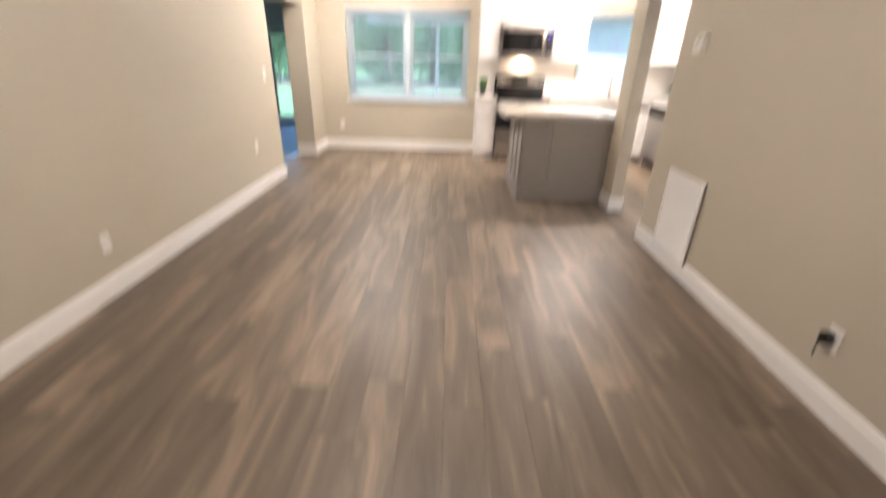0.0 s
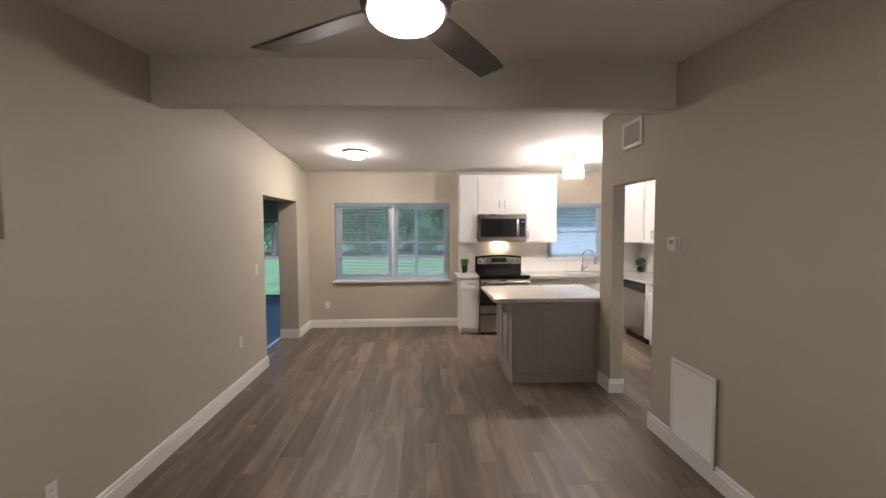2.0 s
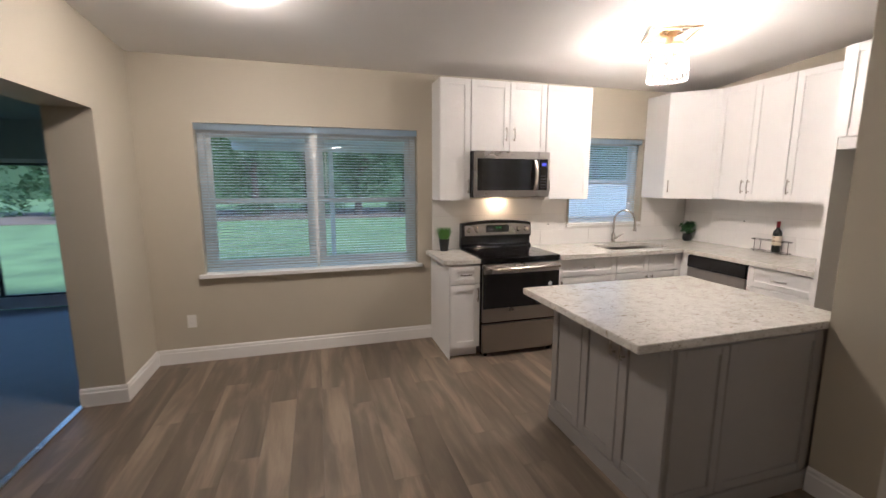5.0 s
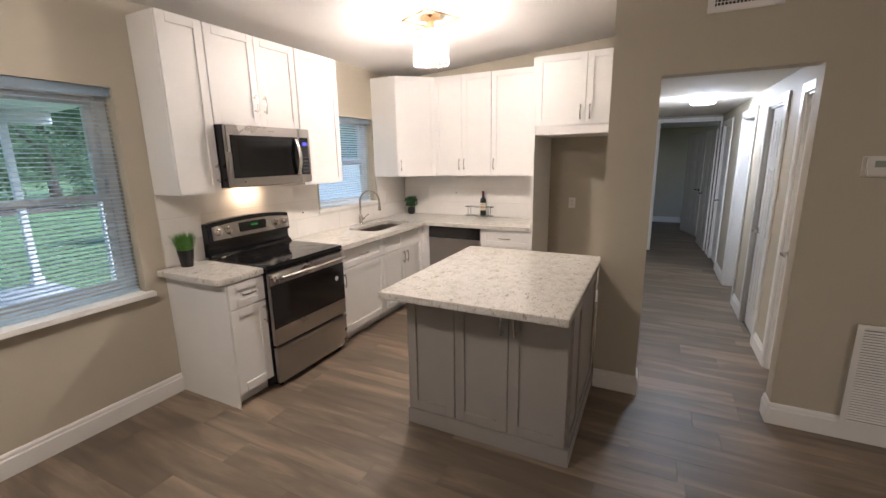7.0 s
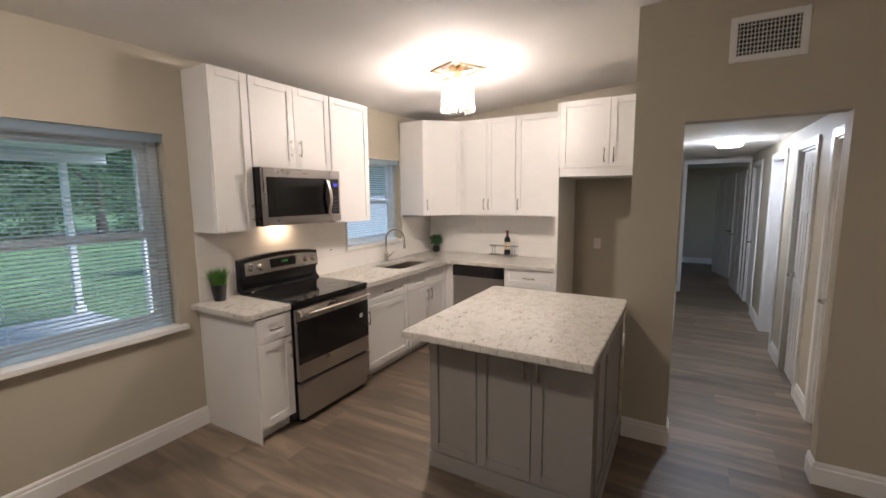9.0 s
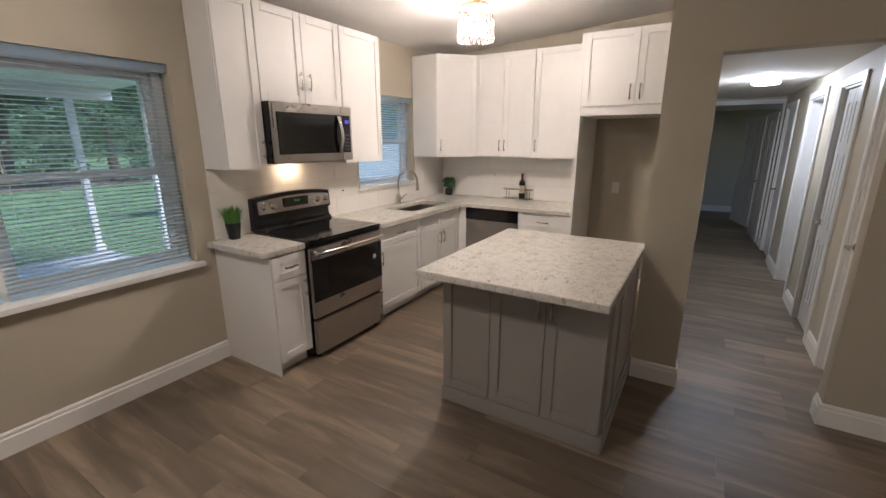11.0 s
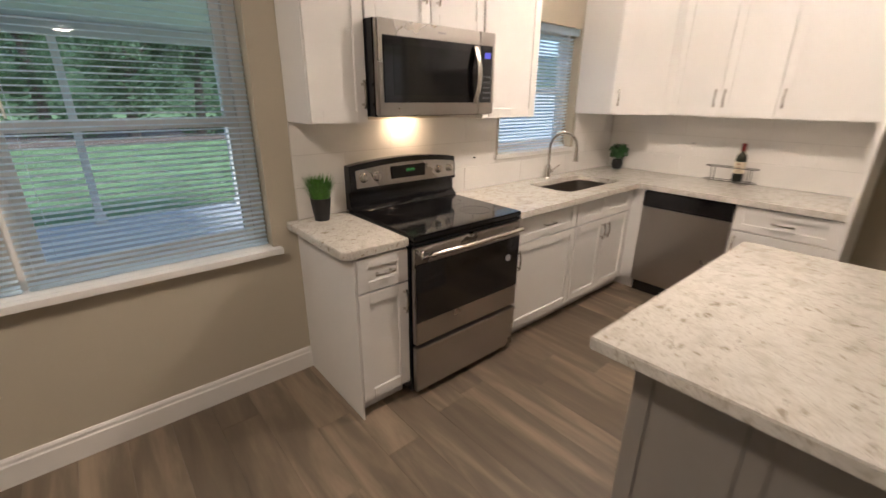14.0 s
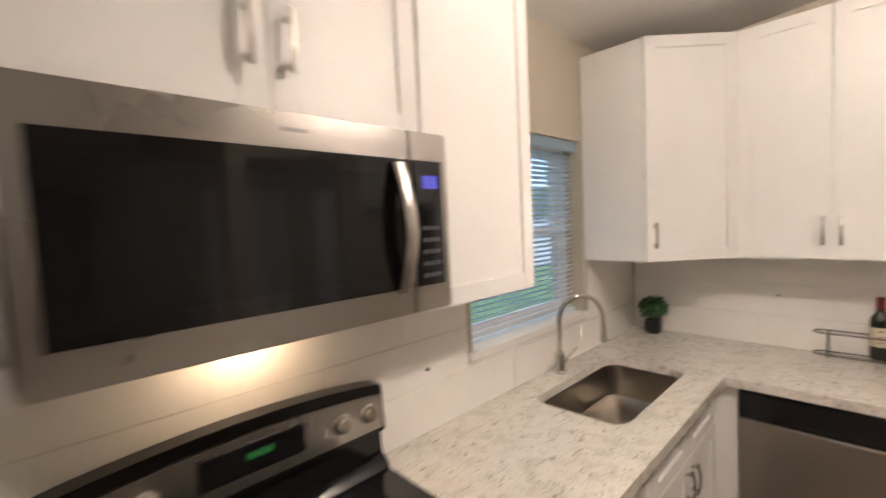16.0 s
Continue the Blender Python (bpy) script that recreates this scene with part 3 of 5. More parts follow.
_v = Vector((XK - CD - CX, CY - (YB - CD), 0))
_l = _v.length
_v.normalize()
_M = Matrix(((_v.x, _v.y, 0, CX), (_v.y, -_v.x, 0, YB - CD), (0, 0, 1, 0), (0, 0, 0, 1)))
_d = shaker(_M, cc, 0.004, _l - 0.004, UB, UT, CAB)
pull(_M, _d, 0.04, UB + 0.13)
_ux = XK - CD
_a = CY - 5.62
cabinet("wall_cabinet", "west", _ux, CY - 0.001, _a, CD, UB, UT, [("door", G, _a / 2 - G / 2, UB, UT, (_a / 2 - 0.03, UB + 0.13, True)), ("door", _a / 2 + G / 2, _a - G, UB, UT, (_a / 2 + 0.03, UB + 0.13, True))], "white shaker two-door wall cabinet above the counter", "kitchen wall cabinets")
_b = 5.619 - 5.065
cabinet("wall_cabinet", "west", _ux, 5.619, _b, CD, UB, UT, [("door", G, _b - G, UB, UT, (0.035, UB + 0.13, True))], "white shaker wall cabinet beside the refrigerator niche", "kitchen wall cabinets")
# refrigerator niche: side panel and deep cabinet above
FX = 3.0
tagged(box("niche_side_panel", (FX, XK), (5.034, 5.062), (0, UT), CAB, bevel=0.002), "tall white side panel of the refrigerator niche", "panel")
_w = 5.032 - 4.125
cabinet("wall_cabinet", "west", FX, 5.032, _w, XK - FX, 1.832, UT, [("door", G, _w / 2 - G / 2, 1.915, UT, (_w / 2 - 0.04, 2.02, True)), ("door", _w / 2 + G / 2, _w - G, 1.915, UT, (_w / 2 + 0.04, 2.02, True))], "deep white shaker cabinet above the empty refrigerator niche", "kitchen wall cabinets")

BF, BZ = 6.365, 0.878               # body front and top of the base cabinets
_w = 0.285
cabinet("base_cabinet", "south", 0.536, BF, _w, YB - BF, 0, BZ, [("drawer", G, _w - G, 0.70, 0.868, (_w / 2, 0.785, False, 0.11)), ("door", G, _w - G, 0.105, 0.693, (_w - 0.03, 0.60, True))], "narrow white shaker base cabinet beside the range", "kitchen base cabinets", toe=True)
box("side_panel", (0.528, 0.5355), (BF - 0.018, YB - 0.003), (0.001, BZ), CAB, bpy.context.scene.objects["base_cabinet"], bevel=0.001)
_w = 0.665
cabinet("base_cabinet", "south", 1.612, BF, _w, YB - BF, 0, BZ, [("drawer", G, _w - G, 0.70, 0.868, (_w / 2, 0.785, False)), ("door", G, _w - G, 0.105, 0.693, (0.035, 0.60, True))], "white shaker base cabinet with one drawer and one door", "kitchen base cabinets", toe=True)
_w = 0.78
cabinet("base_cabinet", "south", 2.279, BF, _w, YB - BF, 0, BZ, [("drawer_front", G, _w / 2 - G / 2, 0.70, 0.868, None), ("drawer_front", _w / 2 + G / 2, _w - G, 0.70, 0.868, None), ("door", G, _w / 2 - G / 2, 0.105, 0.693, (_w / 2 - 0.035, 0.60, True)), ("door", _w / 2 + G / 2, _w - G, 0.105, 0.693, (_w / 2 + 0.035, 0.60, True))], "white shaker sink base cabinet with two doors", "kitchen base cabinets", toe=True, top=0.64)
KF = 3.10                           # body front of the cabinets on the far wall
cf = thing("corner_filler", (3.2, 6.4, 0), "white filler cabinet in the counter corner", "cabinet", "kitchen base cabinets")
bm = bmesh.new()
bm_box(bm, 3.061, KF + 0.3, BF - 0.001, YB - 0.003, 0.1, BZ)
bm_box(bm, KF - 0.002, XK - 0.003, 6.262, BF - 0.001, 0.1, BZ)
part("body", bm, CAB, cf, bevel=0.002)
bm = bmesh.new()
bm_box(bm, 3.061, KF + 0.3, BF + 0.06, YB - 0.01, 0.001, 0.099)
bm_box(bm, KF + 0.05, XK - 0.01, 6.263, BF + 0.06, 0.001, 0.099)
part("toe_kick", bm, CAB, cf)
_w = 5.628 - 5.066
cabinet("base_cabinet", "west", KF, 5.628, _w, XK - KF, 0, BZ, [("drawer", G, _w - G, 0.70, 0.868, (_w / 2, 0.785, False)), ("door", G, _w - G, 0.105, 0.693, (0.035, 0.60, True))], "white shaker base cabinet beside the dishwasher", "kitchen base cabinets", toe=True)

# ---- countertops ----
CT0, CT1 = 0.880, 0.920
bm = bmesh.new()
pts = ((0.474, YB - 0.002), (0.474, 6.365), (0.502, 6.335), (0.822, 6.335), (0.822, YB - 0.002))
lo = [bm.verts.new((x, y, CT0)) for x, y in pts]
hi = [bm.verts.new((x, y, CT1)) for x, y in pts]
bm.faces.new(lo[::-1])
bm.faces.new(hi)
for i in range(5):
    bm.faces.new((lo[i], lo[(i + 1) % 5], hi[(i + 1) % 5], hi[i]))
tagged(part("countertop", bm, GRANITE, bevel=0.004), "short speckled white granite countertop beside the range", "countertop")


def rounded(x0, x1, y0, y1, r, n=6):
    out = []
    for cx, cy, a0 in ((x1 - r, y1 - r, 0), (x0 + r, y1 - r, 90), (x0 + r, y0 + r, 180), (x1 - r, y0 + r, 270)):
        for i in range(n + 1):
            a = radians(a0 + 90 * i / n)
            out.append((cx + r * math.cos(a), cy + r * math.sin(a)))
    return out


SX0, SX1, SY0, SY1 = 2.31, 3.035, 6.45, 6.83
bm = bmesh.new()
X0, X1, Y0, Y1 = 1.610, 3.06, 6.305, YB - 0.002
inner = rounded(SX0, SX1, SY0, SY1, 0.07)
cx, cy = (SX0 + SX1) / 2, (SY0 + SY1) / 2
outer = []
for x, y in inner:
    dx, dy = x - cx, y - cy
    k = min((X1 - cx) / dx if dx > 1e-6 else 1e9, (X0 - cx) / dx if dx < -1e-6 else 1e9, (Y1 - cy) / dy if dy > 1e-6 else 1e9, (Y0 - cy) / dy if dy < -1e-6 else 1e9)
    outer.append((cx + dx * k, cy + dy * k))
# snap the four outer corners
for c in ((X0, Y0), (X1, Y0), (X1, Y1), (X0, Y1)):
    k = min(range(len(outer)), key=lambda i: (outer[i][0] - c[0]) ** 2 + (outer[i][1] - c[1]) ** 2)
    outer[k] = c
rows = [[bm.verts.new((x, y, z)) for x, y in pp] for pp, z in ((outer, CT1), (inner, CT1), (inner, CT0), (outer, CT0))]
for a, b in zip(rows, rows[1:] + rows[:1]):
    for i in range(len(a)):
        bm.faces.new((a[i], a[(i + 1) % len(a)], b[(i + 1) % len(a)], b[i]))
bm_box(bm, X1, XK - 0.002, 5.066, Y1, CT0, CT1)
tagged(part("countertop", bm, GRANITE), "L-shaped speckled white granite countertop with an undermount sink", "countertop")

# ---- backsplash ----
bm = bmesh.new()
bm_box(bm, 0.54, KWIN[0] - 0.036, YB - 0.006, YB - 0.0005, CT1, UB - 0.002)
bm_box(bm, KWIN[0] - 0.036, KWIN[1] + 0.036, YB - 0.006, YB - 0.0005, CT1, KWIN[2] - 0.031)
bm_box(bm, KWIN[1] + 0.036, XK - 0.004, YB - 0.006, YB - 0.0005, CT1, UB - 0.002)
bs = structure(part("backsplash", bm, GROUT), "white tiled backsplash between counter and wall cabinets", "backsplash")
bs2 = structure(box("backsplash", (XK - 0.006, XK - 0.0005), (5.066, YB - 0.007), (CT1, UB - 0.002), GROUT), "white tiled backsplash on the far kitchen wall", "backsplash")


def tiles(parent, along, lo_, hi_, fixed, skip=None):
    row, tall, long_ = 0, 0.168, 0.61
    z = CT1 + 0.001
    while z < UB - 0.01:
        top = min(z + tall, UB - 0.003)
        proud = 0.012 if row == 0 else 0.008
        at = lo_ - (0.31 if row % 2 else 0.0)
        while at < hi_:
            a, b = max(at + 0.0012, lo_), min(at + long_ - 0.0012, hi_)
            pieces = [(a, b)]
            if skip and top > skip[2]:
                if z < skip[2] - 0.02 and max(a, skip[0]) < min(b, skip[1]) - 0.01:
                    bm = bmesh.new()
                    bm_box(bm, max(a, skip[0]), min(b, skip[1]), fixed - proud, fixed - 0.003, z + 0.0012, skip[2])
                    part("tile", bm, TILE, parent)
                pieces = [(p, q) for p, q in ((a, min(b, skip[0])), (max(a, skip[1]), b)) if q - p > 0.01]
            for p, q in pieces:
                if q - p > 0.01:
                    bm = bmesh.new()
                    if along == "x":
                        bm_box(bm, p, q, fixed - proud, fixed - 0.003, z + 0.0012, top)
                    else:
                        bm_box(bm, fixed - proud, fixed - 0.003, p, q, z + 0.0012, top)
                    part("tile", bm, TILE, parent)
            at += long_
        z += tall + 0.0016
        row += 1


tiles(bs, "x", 0.542, XK - 0.018, YB, (KWIN[0] - 0.036, KWIN[1] + 0.036, KWIN[2] - 0.031))
tiles(bs2, "y", 5.067, YB - 0.018, XK)

# ---- sink and faucet ----
sk = thing("kitchen_sink", (cx, cy, 0.70), "stainless steel undermount sink set in the granite", "sink")
bm = bmesh.new()
rings = []
for grow, z, r in ((0.006, CT0 - 0.001, 0.075), (-0.002, CT0 - 0.004, 0.07), (-0.006, 0.72, 0.066), (-0.03, 0.695, 0.06), (-0.12, 0.688, 0.04)):
    rings.append([bm.verts.new((x, y, z)) for x, y in rounded(SX0 - grow, SX1 + grow, SY0 - grow, SY1 + grow, r)])
for a, b in zip(rings, rings[1:]):
    for i in range(len(a)):
        bm.faces.new((a[i], a[(i + 1) % len(a)], b[(i + 1) % len(a)], b[i]))
bm.faces.new(rings[-1])
part("basin", bm, BASIN, sk, smooth=True)
bm = bmesh.new()
bm_lathe(bm, [(0.045, 0), (0.045, 0.003), (0.036, 0.004), (0.03, 0.0015), (0.005, 0.0015)], at=(cx, cy, 0.688))
part("drain", bm, STEEL, sk, "round steel sink drain", smooth=True)
FXY = (2.66, 6.90)
fa = thing("faucet", (*FXY, CT1), "brushed nickel gooseneck faucet with a pull-down head", "faucet")
bm = bmesh.new()
bm_lathe(bm, [(0.027, 0), (0.027, 0.006), (0.022, 0.012), (0.023, 0.09), (0.018, 0.105), (0.013, 0.112)], at=(*FXY, CT1))
part("base", bm, SATIN, fa, smooth=True)
bm = bmesh.new()
fd = Vector((0.74, -0.673, 0))
b0 = Vector((*FXY, CT1))
line = [b0 + Vector((0, 0, h)) for h in (0.10, 0.17, 0.25)]
for i in range(1, 13):
    a = radians(180 - 15.5 * i)
    line.append(b0 + Vector((0, 0, 0.25)) + fd * (0.108 + 0.108 * math.cos(a)) + Vector((0, 0, 0.122 * math.sin(a))))
bm_tube(bm, line, 0.0115, 12)
part("spout", bm, SATIN, fa, smooth=True)
bm = bmesh.new()
e, dd = line[-1], (line[-1] - line[-2]).normalized()
bm_cyl(bm, e, e + dd * 0.04, 0.013, 0.015, 14)
bm_cyl(bm, e + dd * 0.04, e + dd * 0.095, 0.0155, 0.021, 14)
part("spray_head", bm, SATIN, fa, smooth=True)
bm = bmesh.new()
bm_cyl(bm, b0 + Vector((0.018, -0.006, 0.055)), b0 + Vector((0.045, -0.012, 0.062)), 0.014, 0.013, 12)
bm_cyl(bm, b0 + Vector((0.04, -0.011, 0.062)), b0 + Vector((0.115, -0.03, 0.105)), 0.0075, 0.0055, 10)
part("lever", bm, SATIN, fa, smooth=True)

# ---- range ----
RX0, RX1, RF = 0.826, 1.606, 6.335
rg = thing("range", ((RX0 + RX1) / 2, 6.64, 0), "stainless steel and black glass-top electric range", "range")
box("body", (RX0, RX1), (RF, YB - 0.03), (0.03, 0.905), BLACK, rg, "black enamel sides", bevel=0.004)
bm = bmesh.new()
bm_box(bm, RX0 - 0.001, RX1 + 0.001, RF - 0.035, 6.93, 0.905, 0.932)
part("cooktop", bm, BLACKGLASS, rg, "black ceramic glass cooktop", bevel=0.006)
BURN = mat("burner_print", (0.02, 0.02, 0.021), 0.2, bump=0)
for x, y, r in ((1.03, 6.49, 0.115), (1.41, 6.49, 0.09), (1.03, 6.75, 0.08), (1.41, 6.75, 0.1)):
    bm = bmesh.new()
    bm_tube(bm, [(x + r * math.cos(a * math.pi / 20), y + r * math.sin(a * math.pi / 20), 0.9315) for a in range(41)], 0.0012, 4)
    part("burner_ring", bm, BURN, rg, "faint grey burner ring")
box("front_trim", (RX0 + 0.001, RX1 - 0.001), (RF - 0.032, RF + 0.01), (0.878, 0.904), BLACK, rg, "glossy black band under the cooktop", bevel=0.008)
od = box("oven_door", (RX0 + 0.004, RX1 - 0.004), (RF - 0.034, RF - 0.001), (0.335, 0.872), STEEL, rg, "brushed steel oven door", bevel=0.005)
box("window", (RX0 + 0.006, RX1 - 0.006), (RF - 0.038, RF - 0.033), (0.465, 0.785), BLACKGLASS, od, "black oven door glass", bevel=0.002)
bm = bmesh.new()
bm_lathe(bm, [(0.021, 0), (0.021, 0.0008), (0.004, 0.0009)], seg=20)
bmesh.ops.transform(bm, matrix=pose(RX1 - 0.10, RF - 0.0385, 0.665, 90, 0, 0), verts=bm.verts)
part("sticker", bm, mat("grey_sticker", (0.35, 0.35, 0.36), 0.5, bump=0), od, "round grey energy sticker")
bm = bmesh.new()
bm_tube(bm, [(RX0 + 0.02 + (RX1 - RX0 - 0.04) * i / 12, RF - 0.066 - 0.016 * math.sin(math.pi * i / 12), 0.835) for i in range(13)], 0.0135, 12)
for x in (RX0 + 0.04, RX1 - 0.04):
    bm_cyl(bm, (x, RF - 0.034, 0.835), (x, RF - 0.07, 0.835), 0.012, 0.010, 10)
part("handle", bm, SATIN, od, "bowed steel towel-bar handle", smooth=True)
dr = box("storage_drawer", (RX0 + 0.004, RX1 - 0.004), (RF - 0.034, RF - 0.001), (0.045, 0.295), STEEL, rg, "brushed steel storage drawer", bevel=0.005)
box("drawer_lip", (RX0 + 0.004, RX1 - 0.004), (RF - 0.044, RF - 0.001), (0.296, 0.316), STEEL, dr, bevel=0.004)
for x in (RX0 + 0.06, RX1 - 0.06):
    for y in (6.36, 6.9):
        bm = bmesh.new()
        bm_cyl(bm, (x, y, 0.0), (x, y, 0.032), 0.016, seg=10)
        part("foot", bm, BLACK, rg)
# back panel with a bowed top
bm = bmesh.new()
n = 14
cols = []
for i in range(n + 1):
    u = i / n
    top = 1.185 + 0.03 * math.sin(math.pi * u) ** 0.8
    prof = ((6.868, 0.932), (6.890, 0.960), (6.913, 0.968), (6.917, 1.038), (6.884, 1.046), (6.896, top), (YB - 0.014, top), (YB - 0.014, 0.932))
    cols.append([bm.verts.new((RX0 + (RX1 - RX0) * u, y, z)) for y, z in prof])
for a, b in zip(cols, cols[1:]):
    for k in range(8):
        bm.faces.new((a[k], a[(k + 1) % 8], b[(k + 1) % 8], b[k]))
bm.faces.new(cols[0])
bm.faces.new(cols[-1])
bg = part("back_panel", bm, BLACK, rg, "black back guard with a bowed top", bevel=0.003, smooth=True)
bm = bmesh.new()
rows = [[], [], [], []]
for i in range(n + 1):
    u = i / n
    x = RX0 + 0.035 + (RX1 - RX0 - 0.05) * u
    top = 1.158 + 0.026 * math.sin(math.pi * u) ** 0.8
    for row, y, z in zip(rows, (6.8795, 6.888, 6.894, 6.887), (1.062, top, top, 1.062)):
        row.append(bm.verts.new((x, y, z)))
for a, b in zip(rows, rows[1:] + rows[:1]):
    for i in range(n):
        bm.faces.new((a[i], a[i + 1], b[i + 1], b[i]))
for i in (0, n):
    bm.faces.new([r[i] for r in rows])
cp = part("control_panel", bm, STEEL, bg, "brushed steel control fascia")
box("display", (1.095, 1.345), (6.875, 6.888), (1.092, 1.165), BLACKGLASS, bg, "black clock display", bevel=0.002)
bm = bmesh.new()
for x in (1.20, 1.215, 1.232, 1.247):
    for a, b, c, d in ((x, x + 0.002, 1.128, 1.146), (x + 0.008, x + 0.010, 1.128, 1.146), (x, x + 0.01, 1.136, 1.138)):
        bm_box(bm, a, b, 6.8735, 6.875, c, d)
part("clock_digits", bm, GREENLED, bg, "green glowing clock digits")
for x in (0.905, 0.993, 1.455, 1.545):
    bm = bmesh.new()
    bm_lathe(bm, [(0.027, 0), (0.027, 0.006), (0.022, 0.010), (0.020, 0.026), (0.017, 0.029), (0.003, 0.029)], seg=22)
    bm_box(bm, -0.004, 0.004, -0.02, 0.02, 0.026, 0.033)
    bmesh.ops.transform(bm, matrix=pose(x, 6.885, 1.118, 84, 0, 0), verts=bm.verts)
    part("knob", bm, SATIN, bg, "steel-look control knob", smooth=True)

# ---- microwave ----
MX0, MX1, MZ0, MZ1, MF = 0.842, 1.624, 1.458, 1.888, 6.618
mw = thing("microwave", ((MX0 + MX1) / 2, 6.8, MZ0), "stainless steel over-the-range microwave with a black glass door", "microwave")
box("body", (MX0, MX1), (MF + 0.001, YB - 0.016), (MZ0, MZ1), BLACK, mw, "black painted case", bevel=0.004)
md = box("door", (MX0 + 0.001, MX1 - 0.124), (MF - 0.034, MF), (MZ0 + 0.004, MZ1 - 0.002), STEEL, mw, "brushed steel door front", bevel=0.006)
box("window", (MX0 + 0.03, MX1 - 0.126), (MF - 0.0385, MF - 0.033), (MZ0 + 0.066, MZ1 - 0.07), BLACKGLASS, md, "black glass door window", bevel=0.003)
box("inner_screen", (MX0 + 0.085, MX1 - 0.21), (MF - 0.0395, MF - 0.0384), (MZ0 + 0.1, MZ1 - 0.105), mat("dark_screen", (0.010, 0.010, 0.011), 0.09, bump=0), md, "dark perforated screen")
bm = bmesh.new()
prev = None
for i in range(15):
    u = i / 14
    b = math.sin(math.pi * u)
    zc, yc = MZ0 + 0.06 + 0.29 * u, MF - 0.046 - 0.034 * b
    ring = [bm.verts.new((MX1 - 0.163 + dx, yc + dy, zc)) for dx, dy in ((-0.017, 0.006), (-0.017, -0.003), (-0.008, -0.009), (0.008, -0.009), (0.017, -0.003), (0.017, 0.006))]
    if prev:
        for k in range(6):
            bm.faces.new((prev[k], prev[(k + 1) % 6], ring[(k + 1) % 6], ring[k]))
    else:
        bm.faces.new(ring)
    prev = ring
bm.faces.new(prev)
part("handle", bm, SATIN, md, "wide bowed steel door handle", smooth=True)
cpn = box("control_panel", (MX1 - 0.122, MX1 - 0.001), (MF - 0.034, MF), (MZ0 + 0.004, MZ1 - 0.002), STEEL, mw, "brushed steel control section", bevel=0.005)
box("key_glass", (MX1 - 0.118, MX1 - 0.026), (MF - 0.0385, MF - 0.033), (MZ0 + 0.066, MZ1 - 0.07), BLACKGLASS, cpn, "black glass key panel", bevel=0.002)
box("display", (MX1 - 0.09, MX1 - 0.042), (MF - 0.040, MF - 0.0386), (MZ1 - 0.135, MZ1 - 0.105), BLUELED, cpn, "blue glowing clock display")
BTN = mat("button_print", (0.09, 0.09, 0.1), 0.4, bump=0)
for r in range(5):
    for c in range(3):
        box("button", (MX1 - 0.095 + c * 0.02, MX1 - 0.083 + c * 0.02), (MF - 0.0392, MF - 0.0386), (MZ0 + 0.085 + r * 0.028, MZ0 + 0.095 + r * 0.028), BTN, cpn)
box("name_bar", (1.205, 1.255), (MF - 0.0355, MF - 0.034), (MZ1 - 0.039, MZ1 - 0.032), mat("grey_print", (0.25, 0.25, 0.26), 0.4, bump=0), md, "small grey maker's mark bar")
box("lamp_lens", (1.17, 1.29), (6.86, 6.91), (MZ0 - 0.006, MZ0 - 0.001), HOODGLOW, mw, "warm glowing cooktop lamp lens")
box("grease_filter", (0.9, 1.48), (6.68, 6.84), (MZ0 - 0.005, MZ0 - 0.001), STEEL, mw, "steel mesh grease filter")

# ---- dishwasher ----
DY0, DY1, DF = 5.631, 6.259, KF
dw = thing("dishwasher", (3.4, 5.94, 0), "stainless steel dishwasher with a black control strip", "dishwasher")
box("body", (DF, XK - 0.003), (DY0, DY1), (0.1, BZ - 0.002), BLACK, dw)
box("door", (DF - 0.026, DF), (DY0 + 0.002, DY1 - 0.002), (0.11, 0.742), STEEL, dw, "brushed steel door", bevel=0.006)
box("control_strip", (DF - 0.03, DF), (DY0 + 0.002, DY1 - 0.002), (0.746, 0.868), BLACK, dw, "black plastic control strip with grip", bevel=0.006)
box("grip_recess", (DF - 0.032, DF - 0.0295), (DY0 + 0.16, DY1 - 0.16), (0.755, 0.775), BLACKGLASS, dw)
box("toe_panel", (DF + 0.03, DF + 0.06), (DY0 + 0.002, DY1 - 0.002), (0.004, 0.105), BLACK, dw, "black toe panel")

# ---- island ----
IX0, IX1, IY0, IY1 = 0.918, 1.94, 4.285, 5.245
isl = thing("kitchen_island", ((IX0 + IX1) / 2, (IY0 + IY1) / 2, 0), "grey shaker kitchen island cabinet on a wide plinth", "kitchen island")
box("body", (IX0, IX1), (IY0, IY1), (0.1, 0.878), GREYCAB, isl, bevel=0.002)
box("plinth", (IX0 - 0.022, IX1), (IY0 - 0.018, IY1 + 0.01), (0, 0.105), GREYCAB, isl, "grey skirting board round the base", bevel=0.004)
_M = face_m("west", IX0, IY1)
_w = IY1 - IY0
_c = (0.004, _w / 3 - 0.003, 2 * _w / 3 - 0.002, _w - 0.004)
_d = shaker(_M, isl, _c[0], _c[1] - 0.002, 0.11, 0.866, GREYCAB, "fixed_panel", 0.06)
_d = shaker(_M, isl, _c[1] + 0.002, _c[2] - 0.002, 0.11, 0.866, GREYCAB, "door", 0.06)
pull(_M, _d, _c[2] - 0.035, 0.77)
_d = shaker(_M, isl, _c[2] + 0.002, _c[3], 0.11, 0.866, GREYCAB, "door", 0.06)
pull(_M, _d, _c[2] + 0.037, 0.77)
_M = face_m("south", IX0, IY0)
_w = IX1 - IX0
shaker(_M, isl, 0.004, 0.30, 0.11, 0.866, GREYCAB, "side_panel", 0.045, w0=-0.008)
shaker(_M, isl, 0.304, _w - 0.12, 0.11, 0.866, GREYCAB, "side_panel", 0.045, w0=-0.008)
